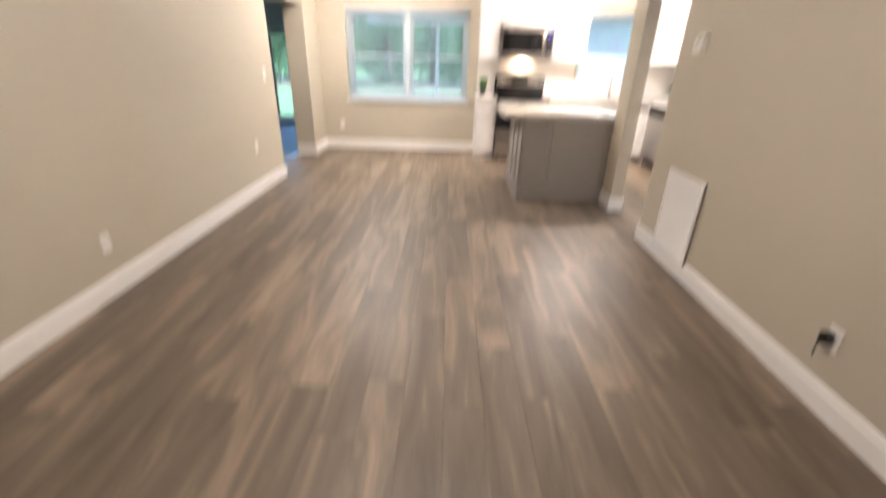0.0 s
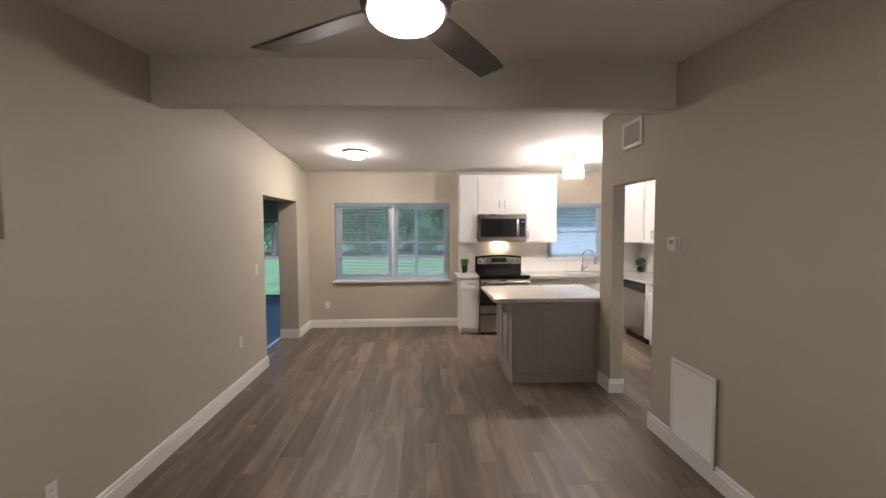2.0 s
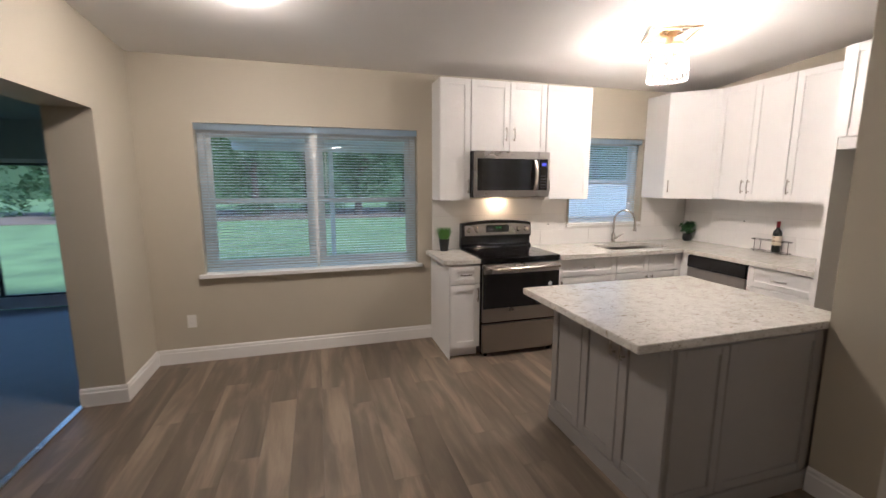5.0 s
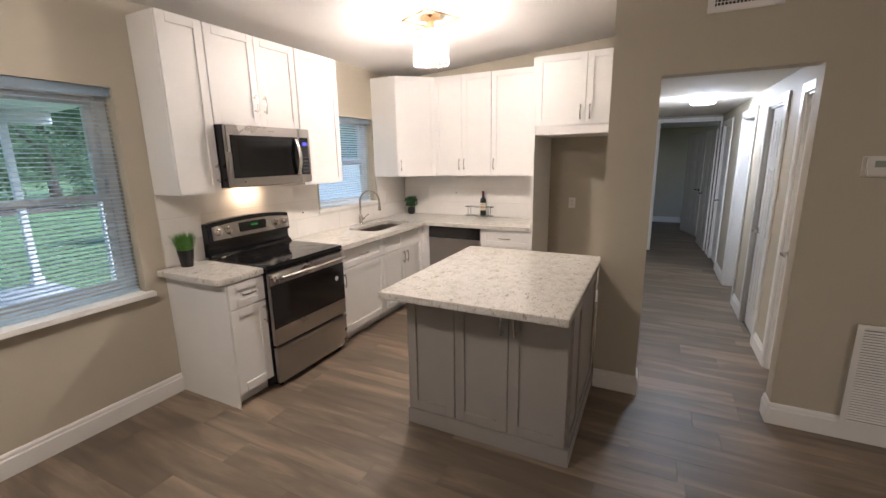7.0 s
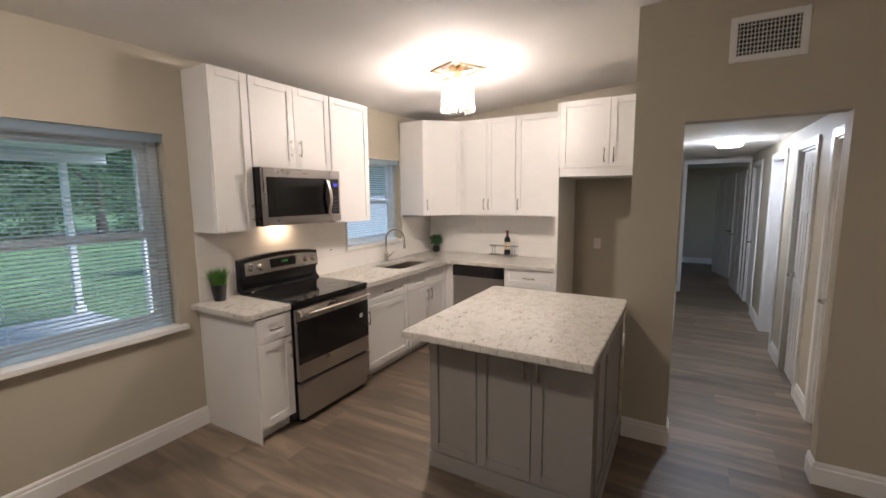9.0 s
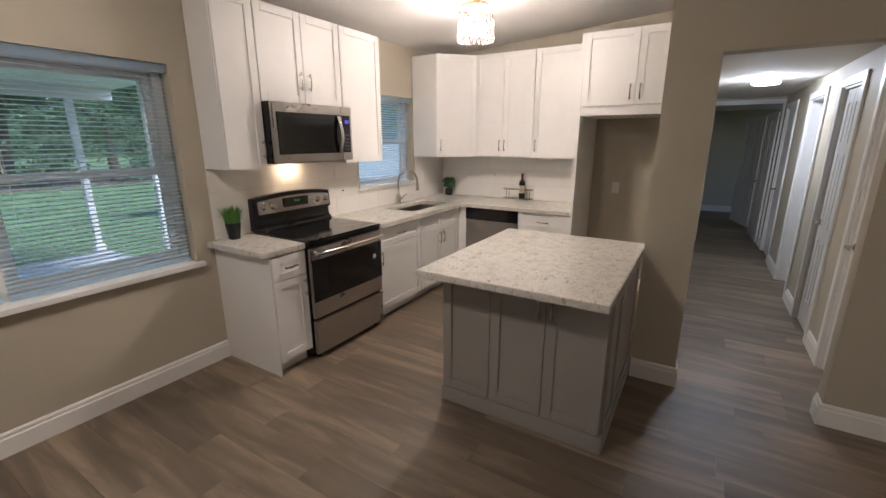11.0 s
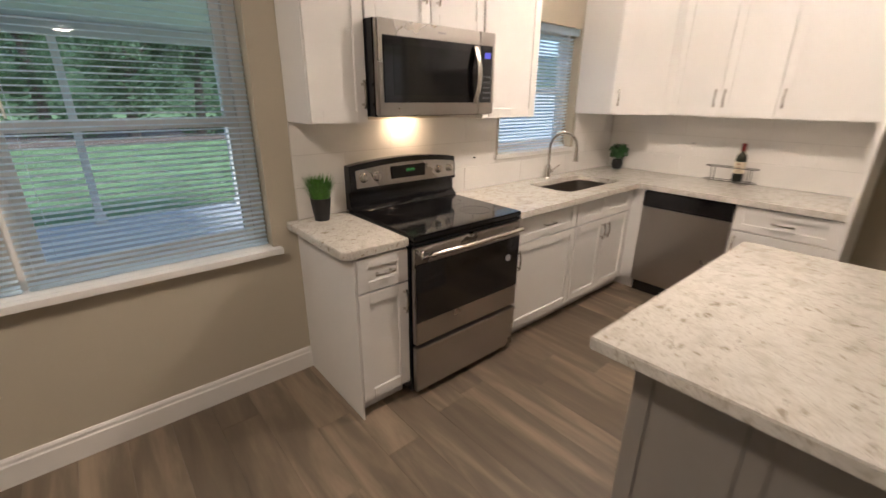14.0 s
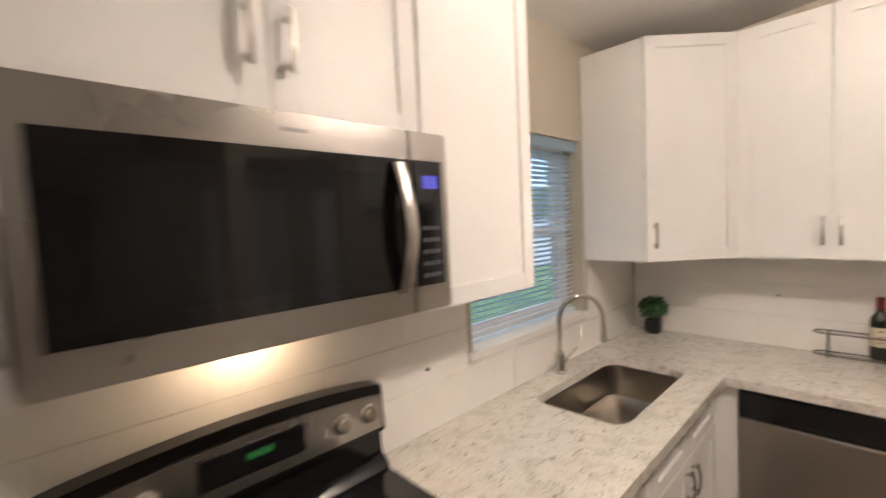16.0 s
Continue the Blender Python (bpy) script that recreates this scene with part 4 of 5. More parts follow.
tagged(box("island_countertop", (0.70, 2.035), (4.266, 5.302), (CT0, CT1), GRANITE, bevel=0.004), "thick speckled white granite slab on the island", "countertop")

# ---- grilles, thermostat, plates on the walls ----
gr = thing("return_air_grille", (XR, 2.67, 0.135), "large white louvred return air grille low on the wall", "grille")
bm = bmesh.new()
gy0, gy1, gz0, gz1 = 2.42, 2.905, 0.10, 0.71
for a, b, c, d in ((gy0, gy0 + 0.03, gz0, gz1), (gy1 - 0.03, gy1, gz0, gz1), (gy0 + 0.03, gy1 - 0.03, gz0, gz0 + 0.03), (gy0 + 0.03, gy1 - 0.03, gz1 - 0.03, gz1)):
    bm_box(bm, XR - 0.026, XR - 0.018, a, b, c, d)
part("frame", bm, WHITE, gr, bevel=0.003)
# grey sheet whose colour stands for the shade between the slats
box("shade_backing", (XR - 0.018, XR - 0.001), (gy0 + 0.005, gy1 - 0.005), (gz0 + 0.005, gz1 - 0.005), mat("grille_shadow", (0.3, 0.29, 0.28), 0.8), gr)
n = 34
for i in range(n):
    z = gz0 + 0.034 + (gz1 - gz0 - 0.068) * (i + 0.5) / n
    bm = bmesh.new()
    bm_box(bm, -0.006, 0.006, gy0 + 0.028, gy1 - 0.028, -0.0012, 0.0012)
    bmesh.ops.transform(bm, matrix=pose(XR - 0.022, 0, z, 0, -40, 0), verts=bm.verts)
    part("slat", bm, WHITE, gr)
vt = thing("wall_vent", (XR, 3.65, 2.41), "white supply air register high on the wall", "vent")
bm = bmesh.new()
vy0, vy1, vz0, vz1 = 3.435, 3.785, 2.398, 2.642
for a, b, c, d in ((vy0, vy0 + 0.035, vz0, vz1), (vy1 - 0.035, vy1, vz0, vz1), (vy0 + 0.035, vy1 - 0.035, vz0, vz0 + 0.035), (vy0 + 0.035, vy1 - 0.035, vz1 - 0.035, vz1)):
    bm_box(bm, XR - 0.014, XR - 0.0005, a, b, c, d)
part("frame", bm, WHITE, vt, bevel=0.004)
# near-black sheet on the wall in place of the duct's shade
box("shade_backing", (XR - 0.003, XR - 0.0005), (vy0 + 0.035, vy1 - 0.035), (vz0 + 0.035, vz1 - 0.035), DARK, vt)
for i in range(16):
    y = vy0 + 0.045 + (vy1 - vy0 - 0.09) * i / 15
    box("fin", (XR - 0.010, XR - 0.004), (y - 0.0018, y + 0.0018), (vz0 + 0.034, vz1 - 0.034), WHITE, vt)
for i in range(7):
    z = vz0 + 0.052 + (vz1 - vz0 - 0.104) * i / 6
    box("louvre", (XR - 0.0085, XR - 0.005), (vy0 + 0.034, vy1 - 0.034), (z - 0.0018, z + 0.0018), WHITE, vt)
th = thing("thermostat", (XR, 2.94, 1.505), "small white wall thermostat", "thermostat")
box("wall_plate", (XR - 0.006, XR - 0.0005), (2.868, 3.012), (1.505, 1.612), PLASTIC, th, bevel=0.002)
box("case", (XR - 0.028, XR - 0.006), (2.884, 2.996), (1.513, 1.604), PLASTIC, th, bevel=0.005)
box("screen", (XR - 0.0288, XR - 0.0278), (2.914, 2.969), (1.556, 1.589), mat("lcd_grey", (0.3, 0.33, 0.3), 0.3, bump=0), th)


def plate(kind, at, z, face, label):
    """An outlet or switch plate on a wall; face is the way it looks."""
    p = thing(kind, (at[0], at[1], z), label, "outlet" if kind == "wall_outlet" else "switch")
    M = {"+x": Matrix(((0, 0, 1, at[0]), (1, 0, 0, at[1]), (0, 1, 0, z), (0, 0, 0, 1))), "-x": Matrix(((0, 0, -1, at[0]), (-1, 0, 0, at[1]), (0, 1, 0, z), (0, 0, 0, 1))), "-y": Matrix(((1, 0, 0, at[0]), (0, 0, -1, at[1]), (0, 1, 0, z), (0, 0, 0, 1)))}[face]
    bm = bmesh.new()
    bm_box(bm, -0.036, 0.036, -0.058, 0.058, 0.0005, 0.0055)
    lpart("cover_plate", bm, M, PLASTIC, p, bevel=0.002)
    if kind == "wall_outlet":
        for s in (-1, 1):
            bm = bmesh.new()
            bm_box(bm, -0.017, 0.017, s * 0.02 - 0.014, s * 0.02 + 0.014, 0.0055, 0.0075)
            r = lpart("receptacle", bm, M, PLASTIC, p, bevel=0.0015)
            bm = bmesh.new()
            for u in (-0.006, 0.006):
                bm_box(bm, u - 0.001, u + 0.001, s * 0.02 - 0.004, s * 0.02 + 0.005, 0.0075, 0.0078)
            lpart("slot", bm, M, DARK, r)
    else:
        bm = bmesh.new()
        bm_box(bm, -0.016, 0.016, -0.033, 0.033, 0.0055, 0.0085)
        lpart("rocker", bm, M, PLASTIC, p, bevel=0.002)
    return p


plate("wall_outlet", (XL, 2.03), 0.34, "+x", "white duplex outlet low on the beige wall")
plate("wall_outlet", (XL, 4.28), 0.50, "+x", "white duplex outlet near the sunroom opening")
plate("light_switch", (XL, 4.74), 1.21, "+x", "white rocker light switch beside the sunroom opening")
plate("wall_outlet", (-1.665, YB), 0.38, "-y", "white duplex outlet under the twin window")
plate("wall_outlet", (XK, 4.78), 1.12, "-x", "white outlet inside the refrigerator niche")
# jack with an adapter and a short cord hanging from it
jk = plate("wall_outlet", (XR, 1.249), 0.345, "-x", "white outlet with a dark adapter and a short hanging cord")
bm = bmesh.new()
bm_box(bm, XR - 0.055, XR - 0.0075, 1.236, 1.276, 0.32, 0.375)
part("adapter", bm, BLACK, jk, "small dark plug adapter", bevel=0.006)
bm = bmesh.new()
bm_tube(bm, [(XR - 0.045, 1.263, 0.325), (XR - 0.047, 1.267, 0.30), (XR - 0.044, 1.271, 0.27), (XR - 0.04, 1.273, 0.24)], 0.004, 8)
part("cord", bm, BLACK, jk, "short black cord end", smooth=True)
for x, y, z, w in ((1.851, YB - 0.009, 1.149, "south"), (XK - 0.009, 6.2, 1.2, "west")):
    t = thing("capped_wire", (x, y, z), "small capped wire end sticking out of the backsplash", "wire")
    bm = bmesh.new()
    d = Vector((0, -1, 0)) if w == "south" else Vector((-1, 0, 0))
    bm_cyl(bm, Vector((x, y, z)), Vector((x, y, z)) + d * 0.015, 0.006, 0.004, 8)
    part("cap", bm, DARK, t)

# ---- lamps ----
fl = thing("flush_ceiling_lamp", (-0.96, 5.66, ceil_z(5.66)), "glowing white glass dome lamp on the sloping ceiling", "ceiling lamp")
bm = bmesh.new()
bm_lathe(bm, [(0.165, 0.012), (0.165, -0.012), (0.17, -0.018), (0.167, -0.024), (0.152, -0.023), (0.02, -0.022)], at=(-0.96, 5.66, ceil_z(5.66)))
part("rim", bm, WHITE, fl, smooth=True)
bm = bmesh.new()
bm_lathe(bm, [(0.152 * math.cos(a), -0.024 - 0.075 * math.sin(a)) for a in (0, 0.25, 0.5, 0.75, 1.0, 1.25, 1.5)], at=(-0.96, 5.66, ceil_z(5.66)))
part("glass_dome", bm, DOMEGLOW, fl, "glowing white glass", smooth=True)
bm = bmesh.new()
bm_lathe(bm, [(0.012, -0.098), (0.010, -0.108), (0.003, -0.114)], seg=12, at=(-0.96, 5.66, ceil_z(5.66)))
part("finial", bm, SATIN, fl, smooth=True)

LX, LY = 2.03, 5.63
LZ = ceil_z(LY)
ch = thing("crystal_ceiling_lamp", (LX, LY, LZ), "flush crystal chandelier with gilt frame, lit", "chandelier")
GILT = mat("champagne_gilt", (0.62, 0.47, 0.30), 0.3, 0.9, vary=0.08, bump=0.02)
bm = bmesh.new()
bm_lathe(bm, [(0.075, 0.01), (0.075, -0.012), (0.055, -0.028), (0.03, -0.04), (0.03, -0.09), (0.01, -0.092)], at=(LX, LY, LZ))
part("canopy", bm, GILT, ch, "champagne metal canopy", smooth=True)
bm = bmesh.new()
q = [Vector((LX + 0.23 * math.cos(radians(a)), LY + 0.23 * math.sin(radians(a)), LZ - 0.022)) for a in (18, 108, 198, 288)]
for i in range(4):
    bm_cyl(bm, q[i], q[(i + 1) % 4], 0.009, seg=8)
    bm_cyl(bm, q[i], (LX, LY, LZ - 0.03), 0.006, seg=6)
part("star_frame", bm, GILT, ch, "gilt square frame under the ceiling")
RINGZ = LZ - 0.115
bm = bmesh.new()
bm_tube(bm, [(LX + 0.13 * math.cos(2 * math.pi * i / 28), LY + 0.13 * math.sin(2 * math.pi * i / 28), RINGZ) for i in range(29)], 0.007, 6)
for a in range(0, 360, 90):
    bm_cyl(bm, (LX, LY, RINGZ + 0.02), (LX + 0.13 * math.cos(radians(a)), LY + 0.13 * math.sin(radians(a)), RINGZ), 0.005, seg=6)
part("ring", bm, GILT, ch, "gilt ring", smooth=True)
# added plate: blocks upward bulb light so the ceiling doesn't burn out
bm = bmesh.new()
bm_lathe(bm, [(0.1, 0.0), (0.1, 0.006), (0.02, 0.012)], at=(LX, LY, RINGZ + 0.006))
part("glare_plate", bm, GILT, ch, "added gilt plate that shades the ceiling from the bulbs", smooth=True)
for i in range(22):
    a = 2 * math.pi * i / 22
    bm = bmesh.new()
    for k, (r, z, h) in enumerate(((0.13, RINGZ - 0.024, 0.018), (0.132, RINGZ - 0.068, 0.022), (0.134, RINGZ - 0.116, 0.024), (0.136, RINGZ - 0.166, 0.024), (0.137, RINGZ - 0.216, 0.026))):
        m = Matrix.Translation((LX + r * math.cos(a), LY + r * math.sin(a), z)) @ Matrix.Rotation(a, 4, "Z") @ Matrix.Diagonal((0.35, 0.65, 1, 1))
        bmesh.ops.create_icosphere(bm, subdivisions=1, radius=h, matrix=m)
    part("crystal_strand", bm, CRYSTAL, ch)
for a in (20, 140, 260):
    bm = bmesh.new()
    x, y = LX + 0.06 * math.cos(radians(a)), LY + 0.06 * math.sin(radians(a))
    bm_lathe(bm, [(0.012, 0.075), (0.014, 0.06), (0.03, 0.035), (0.034, 0.012), (0.028, -0.012), (0.010, -0.026)], seg=14, at=(x, y, RINGZ - 0.165))
    part("bulb", bm, BULBGLOW, ch, "glowing bulb", smooth=True)
    bm = bmesh.new()
    bm_cyl(bm, (x, y, RINGZ - 0.093), (x, y, RINGZ + 0.007), 0.011, seg=10)
    part("bulb_stem", bm, GILT, ch)

HLX, HLY = 4.4, 3.57
hl = thing("hall_ceiling_lamp", (HLX, HLY, HALL_Z), "cool white drum lamp on the hall ceiling", "ceiling lamp")
bm = bmesh.new()
bm_lathe(bm, [(0.125, 0.004), (0.125, -0.01), (0.02, -0.012)], at=(HLX, HLY, HALL_Z))
part("base", bm, WHITE, hl)
bm = bmesh.new()
bm_lathe(bm, [(0.115, -0.011), (0.118, -0.05), (0.105, -0.063), (0.02, -0.068)], at=(HLX, HLY, HALL_Z))
part("diffuser", bm, HALLGLOW, hl, "glowing white diffuser", smooth=True)

# ---- ceiling fan ----
NX, NY = -0.107, 1.30
NZ = ceil_z(NY)
fan = thing("ceiling_fan", (NX, NY, NZ), "dark four-blade ceiling fan with a lit bowl", "ceiling fan")
bm = bmesh.new()
bm_lathe(bm, [(0.065, 0.012), (0.065, -0.02), (0.05, -0.06), (0.025, -0.072), (0.01, -0.074)], at=(NX, NY, NZ))
part("canopy", bm, FANMETAL, fan, smooth=True)
bm = bmesh.new()
bm_cyl(bm, (NX, NY, 2.59), (NX, NY, NZ - 0.07), 0.013, seg=12)
part("downrod", bm, FANMETAL, fan, smooth=True)
bm = bmesh.new()
bm_lathe(bm, [(0.03, 2.62), (0.05, 2.605), (0.055, 2.57), (0.09, 2.555), (0.135, 2.53), (0.152, 2.495), (0.155, 2.45), (0.148, 2.415), (0.135, 2.402), (0.02, 2.402)], seg=36, at=(NX, NY, 0))
part("motor_housing", bm, FANMETAL, fan, "dark nickel motor housing", smooth=True)
bm = bmesh.new()
bm_lathe(bm, [(0.126 * math.cos(a), 2.401 - 0.055 * math.sin(a)) for a in (0, 0.25, 0.5, 0.75, 1.0, 1.25, 1.5)], seg=32, at=(NX, NY, 0))
part("lamp_bowl", bm, FANGLOW, fan, "glowing frosted bowl", smooth=True)
FAN_TURN = 57
for k in range(4):
    a = radians(FAN_TURN + 90 * k)
    M = Matrix.Translation((NX, NY, 2.435)) @ Matrix.Rotation(a, 4, "Z") @ Matrix.Rotation(radians(-13), 4, "X")
    bm = bmesh.new()
    prof = ((0.12, 0.05), (0.22, 0.062), (0.42, 0.066), (0.64, 0.064), (0.715, 0.056))
    top = [[bm.verts.new(M @ Vector((x, s * w + (0.012 if s > 0 and x > 0.65 else 0), z))) for s in (-1, 1)] for x, w in prof for z in (0.004,)]
    bot = [[bm.verts.new(M @ Vector((x, s * w + (0.012 if s > 0 and x > 0.65 else 0), -0.004))) for s in (-1, 1)] for x, w in prof]
    for i in range(len(prof) - 1):
        bm.faces.new((top[i][0], top[i + 1][0], top[i + 1][1], top[i][1]))
        bm.faces.new((bot[i][0], bot[i][1], bot[i + 1][1], bot[i + 1][0]))
        for s in (0, 1):
            bm.faces.new((top[i][s], bot[i][s], bot[i + 1][s], top[i + 1][s]))
    for i in (0, len(prof) - 1):
        bm.faces.new((top[i][0], top[i][1], bot[i][1], bot[i][0]))
    b = part("blade", bm, FANDARK, fan, "dark bronze blade")
    bm = bmesh.new()
    bm_box(bm, 0.09, 0.21, -0.022, 0.022, 0.004, 0.010)
    lpart("blade_arm", bm, M, FANMETAL, b)

# ---- small things on the counters ----


def tuft(name, at, label):
    """A black tapered pot with upright grass blades."""
    p = thing(name, at, label, "plant")
    bm = bmesh.new()
    bm_lathe(bm, [(0.035, 0), (0.039, 0.002), (0.054, 0.118), (0.054, 0.122), (0.047, 0.122), (0.045, 0.108), (0.005, 0.108)], seg=24, at=at)
    part("pot", bm, POTBLACK, p, "black tapered pot", smooth=True)
    bm = bmesh.new()
    for _ in range(620):
        a, r = random.uniform(0, 6.283), 0.044 * math.sqrt(random.random())
        b = Vector((at[0] + r * math.cos(a), at[1] + r * math.sin(a), at[2] + 0.10))
        h = random.uniform(0.09, 0.15)
        lean = Vector((math.cos(a), math.sin(a), 0)) * (r / 0.036) * random.uniform(0.014, 0.062) + Vector((random.uniform(-0.012, 0.012), random.uniform(-0.012, 0.012), 0))
        s = Vector((math.sin(a), -math.cos(a), 0)) * 0.0023
        m1, t = b + lean * 0.4 + Vector((0, 0, h * 0.6)), b + lean + Vector((0, 0, h))
        v = [bm.verts.new(q) for q in (b - s, b + s, m1 + s * 0.8, m1 - s * 0.8, t)]
        bm.faces.new(v[:4])
        bm.faces.new((v[3], v[2], v[4]))
    part("grass", bm, GRASSGREEN, p, "bright green grass tuft")


def herb(name, at, label):
    p = thing(name, at, label, "plant")
    bm = bmesh.new()
    bm_lathe(bm, [(0.034, 0), (0.042, 0.006), (0.050, 0.03), (0.050, 0.055), (0.045, 0.085), (0.041, 0.086), (0.04, 0.075), (0.005, 0.075)], seg=24, at=at)
    part("pot", bm, POTBLACK, p, "round black pot", smooth=True)
    bm = bmesh.new()
    for _ in range(210):
        d = Vector((random.gauss(0, 1), random.gauss(0, 1), random.gauss(0, 1))).normalized()
        c = Vector(at) + Vector((0, 0, 0.165)) + Vector((d.x * 0.082, d.y * 0.082, d.z * 0.075)) * random.uniform(0.45, 1.08)
        n = (d + Vector((random.uniform(-0.6, 0.6), random.uniform(-0.6, 0.6), random.uniform(-0.2, 0.9)))).normalized()
        u = n.orthogonal().normalized()
        u = Matrix.Rotation(random.uniform(0, 6.28), 3, n) @ u
        w = n.cross(u)
        s = random.uniform(0.013, 0.022)
        v = [bm.verts.new(c + q) for q in (-u * s, -u * s * 0.3 + w * s * 0.62, u * s * 0.55 + w * s * 0.42, u * s + n * 0.004, u * s * 0.55 - w * s * 0.42, -u * s * 0.3 - w * s * 0.62)]
        k = bm.verts.new(c - n * 0.003)
        for i in range(6):
            bm.faces.new((v[i], v[(i + 1) % 6], k))
    for _ in range(10):
        b = Vector(at) + Vector((random.uniform(-0.02, 0.02), random.uniform(-0.02, 0.02), 0.07))
        bm_cyl(bm, b, b + Vector((random.uniform(-0.03, 0.03), random.uniform(-0.03, 0.03), 0.08)), 0.0015, seg=4)
    part("leaves", bm, LEAFGREEN, p, "dense dark green leaves")


tuft("potted_grass", (0.642, 6.885, CT1), "green artificial grass in a black pot on the counter")
herb("potted_herb", (3.63, 6.81, CT1), "bushy dark green plant in a round black pot")

BX, BY = 3.66, 5.815
BZ0 = CT1 + 0.0145                  # it stands on the wires of the rack
bo = thing("wine_bottle", (BX, BY, BZ0), "dark wine bottle with cream label and red foil", "bottle")
bm = bmesh.new()
bm_lathe(bm, [(0.030, 0.004), (0.036, 0.008), (0.037, 0.02), (0.037, 0.185), (0.033, 0.205), (0.018, 0.225), (0.0145, 0.24), (0.014, 0.296), (0.006, 0.298)], seg=24, at=(BX, BY, BZ0))
part("glass", bm, BOTTLEGLASS, bo, smooth=True)
bm = bmesh.new()
bm_lathe(bm, [(0.0374, 0.07), (0.0376, 0.071), (0.0376, 0.159), (0.0374, 0.16)], seg=24, at=(BX, BY, BZ0))
part("label", bm, PAPER, bo, "cream paper label", smooth=True)
for z, h, w in ((0.14, 0.008, 0.03), (0.115, 0.004, 0.04), (0.104, 0.004, 0.034), (0.09, 0.003, 0.04)):
    box("print_bar", (BX - 0.0388, BX - 0.0372), (BY - w / 4, BY + w / 4), (BZ0 + z, BZ0 + z + h), FOIL, bo)
bm = bmesh.new()
bm_lathe(bm, [(0.0155, 0.242), (0.0152, 0.285), (0.0165, 0.287), (0.0165, 0.299), (0.004, 0.301)], seg=20, at=(BX, BY, BZ0))
part("foil_cap", bm, FOIL, bo, "dark red foil capsule", smooth=True)

rk = thing("wire_rack", (BX, 5.86, CT1), "low black wire rack on the counter round the bottle", "rack")
WIRE = mat("dark_wire", (0.05, 0.045, 0.04), 0.4, 0.6, bump=0)
RY0, RY1, RR = 5.68, 6.05, 0.042
for z in (0.016, 0.124):
    bm = bmesh.new()
    loop = [(BX + RR * math.cos(radians(t)), RY1 - RR + RR * math.sin(radians(t)), CT1 + z) for t in range(0, 181, 20)]
    loop += [(BX + RR * math.cos(radians(t)), RY0 + RR + RR * math.sin(radians(t)), CT1 + z) for t in range(180, 361, 20)]
    bm_tube(bm, loop + loop[:1], 0.0032, 6)
    part("rail", bm, WIRE, rk, "oval wire loop", smooth=True)
for y in (RY0 + 0.055, RY1 - 0.055):
    for x in (BX - RR, BX + RR):
        bm = bmesh.new()
        bm_cyl(bm, (x, y, CT1 + 0.001), (x, y, CT1 + 0.124), 0.003, seg=6)
        part("post", bm, WIRE, rk)
for y in (BY - 0.022, BY + 0.022, 5.92, 5.98):
    bm = bmesh.new()
    bm_cyl(bm, (BX - RR, y, CT1 + 0.016), (BX + RR, y, CT1 + 0.016), 0.0024, seg=6)
    part("cross_wire", bm, WIRE, rk)

# ---- hall doors ----


def six_panel(name, M, width, height, label, lever_u):
    """A moulded six-panel door leaf; local u along its width, z up, w out of its front."""
    d = thing(name, M @ Vector((width / 2, 0, 0)), label, "door", "white interior doors")
    bm = bmesh.new()
    bm_box(bm, 0.002, width - 0.002, -0.034, -0.006, 0.012, height)
    s, m = min(0.11, width * 0.17), min(0.10, width * 0.14)
    pw = (width - 2 * s - m) / 2
    zs = (0.012, 0.24, 0.78, 0.90, 1.50, 1.60, height - 0.11, height)
    for a, b in ((0.002, s), (s + pw, s + pw + m), (width - s, width - 0.002)):
        bm_box(bm, a, b, -0.006, 0, 0.012, height)
    for k in (0, 2, 4, 6):
        for a in (s, s + pw + m):
            bm_box(bm, a, a + pw, -0.006, 0, zs[k], zs[k + 1])
    lpart("leaf", bm, M, WHITE, d, bevel=0.0015)
    for k in (1, 3, 5):
        for a in (s, s + pw + m):
            bm = bmesh.new()
            v = bm_box(bm, a + 0.018, a + pw - 0.018, -0.006, -0.0005, zs[k] + 0.018, zs[k + 1] - 0.018)
            lpart("panel", bm, M, WHITE, d, bevel=0.003)
    bm = bmesh.new()
    bm_cyl(bm, (lever_u, 0, 0.93), (lever_u, 0.008, 0.93), 0.028, seg=18)
    bm_cyl(bm, (lever_u, 0.005, 0.93), (lever_u, 0.05, 0.93), 0.011, seg=10)
    e = -0.10 if lever_u > width / 2 else 0.10
    bm_box(bm, min(lever_u, lever_u + e), max(lever_u, lever_u + e), 0.042, 0.056, 0.921, 0.939)
    lpart("lever_handle", bm, M, SATIN, d, "satin nickel lever", bevel=0.002)
    return d


def casing(x0, x1, top, y, s):
    """Trim round an opening in a wall that runs along x; s is +1 or -1, the way it looks."""
    bm = bmesh.new()
    for a, b, c, d in ((x0 - 0.065, x0, 0, top + 0.065), (x1, x1 + 0.065, 0, top + 0.065), (x0, x1, top, top + 0.065)):
        bm_box(bm, a, b, y, y + s * 0.018, c, d)
    for a, b in ((x0, x0 + 0.018), (x1 - 0.018, x1)):
        bm_box(bm, a, b, y - s * 0.12, y, 0, top)
    bm_box(bm, x0 + 0.018, x1 - 0.018, y - s * 0.12, y, top - 0.018, top)
    structure(part("door_casing", bm, WHITE, bevel=0.003), "white painted door casing", "trim")


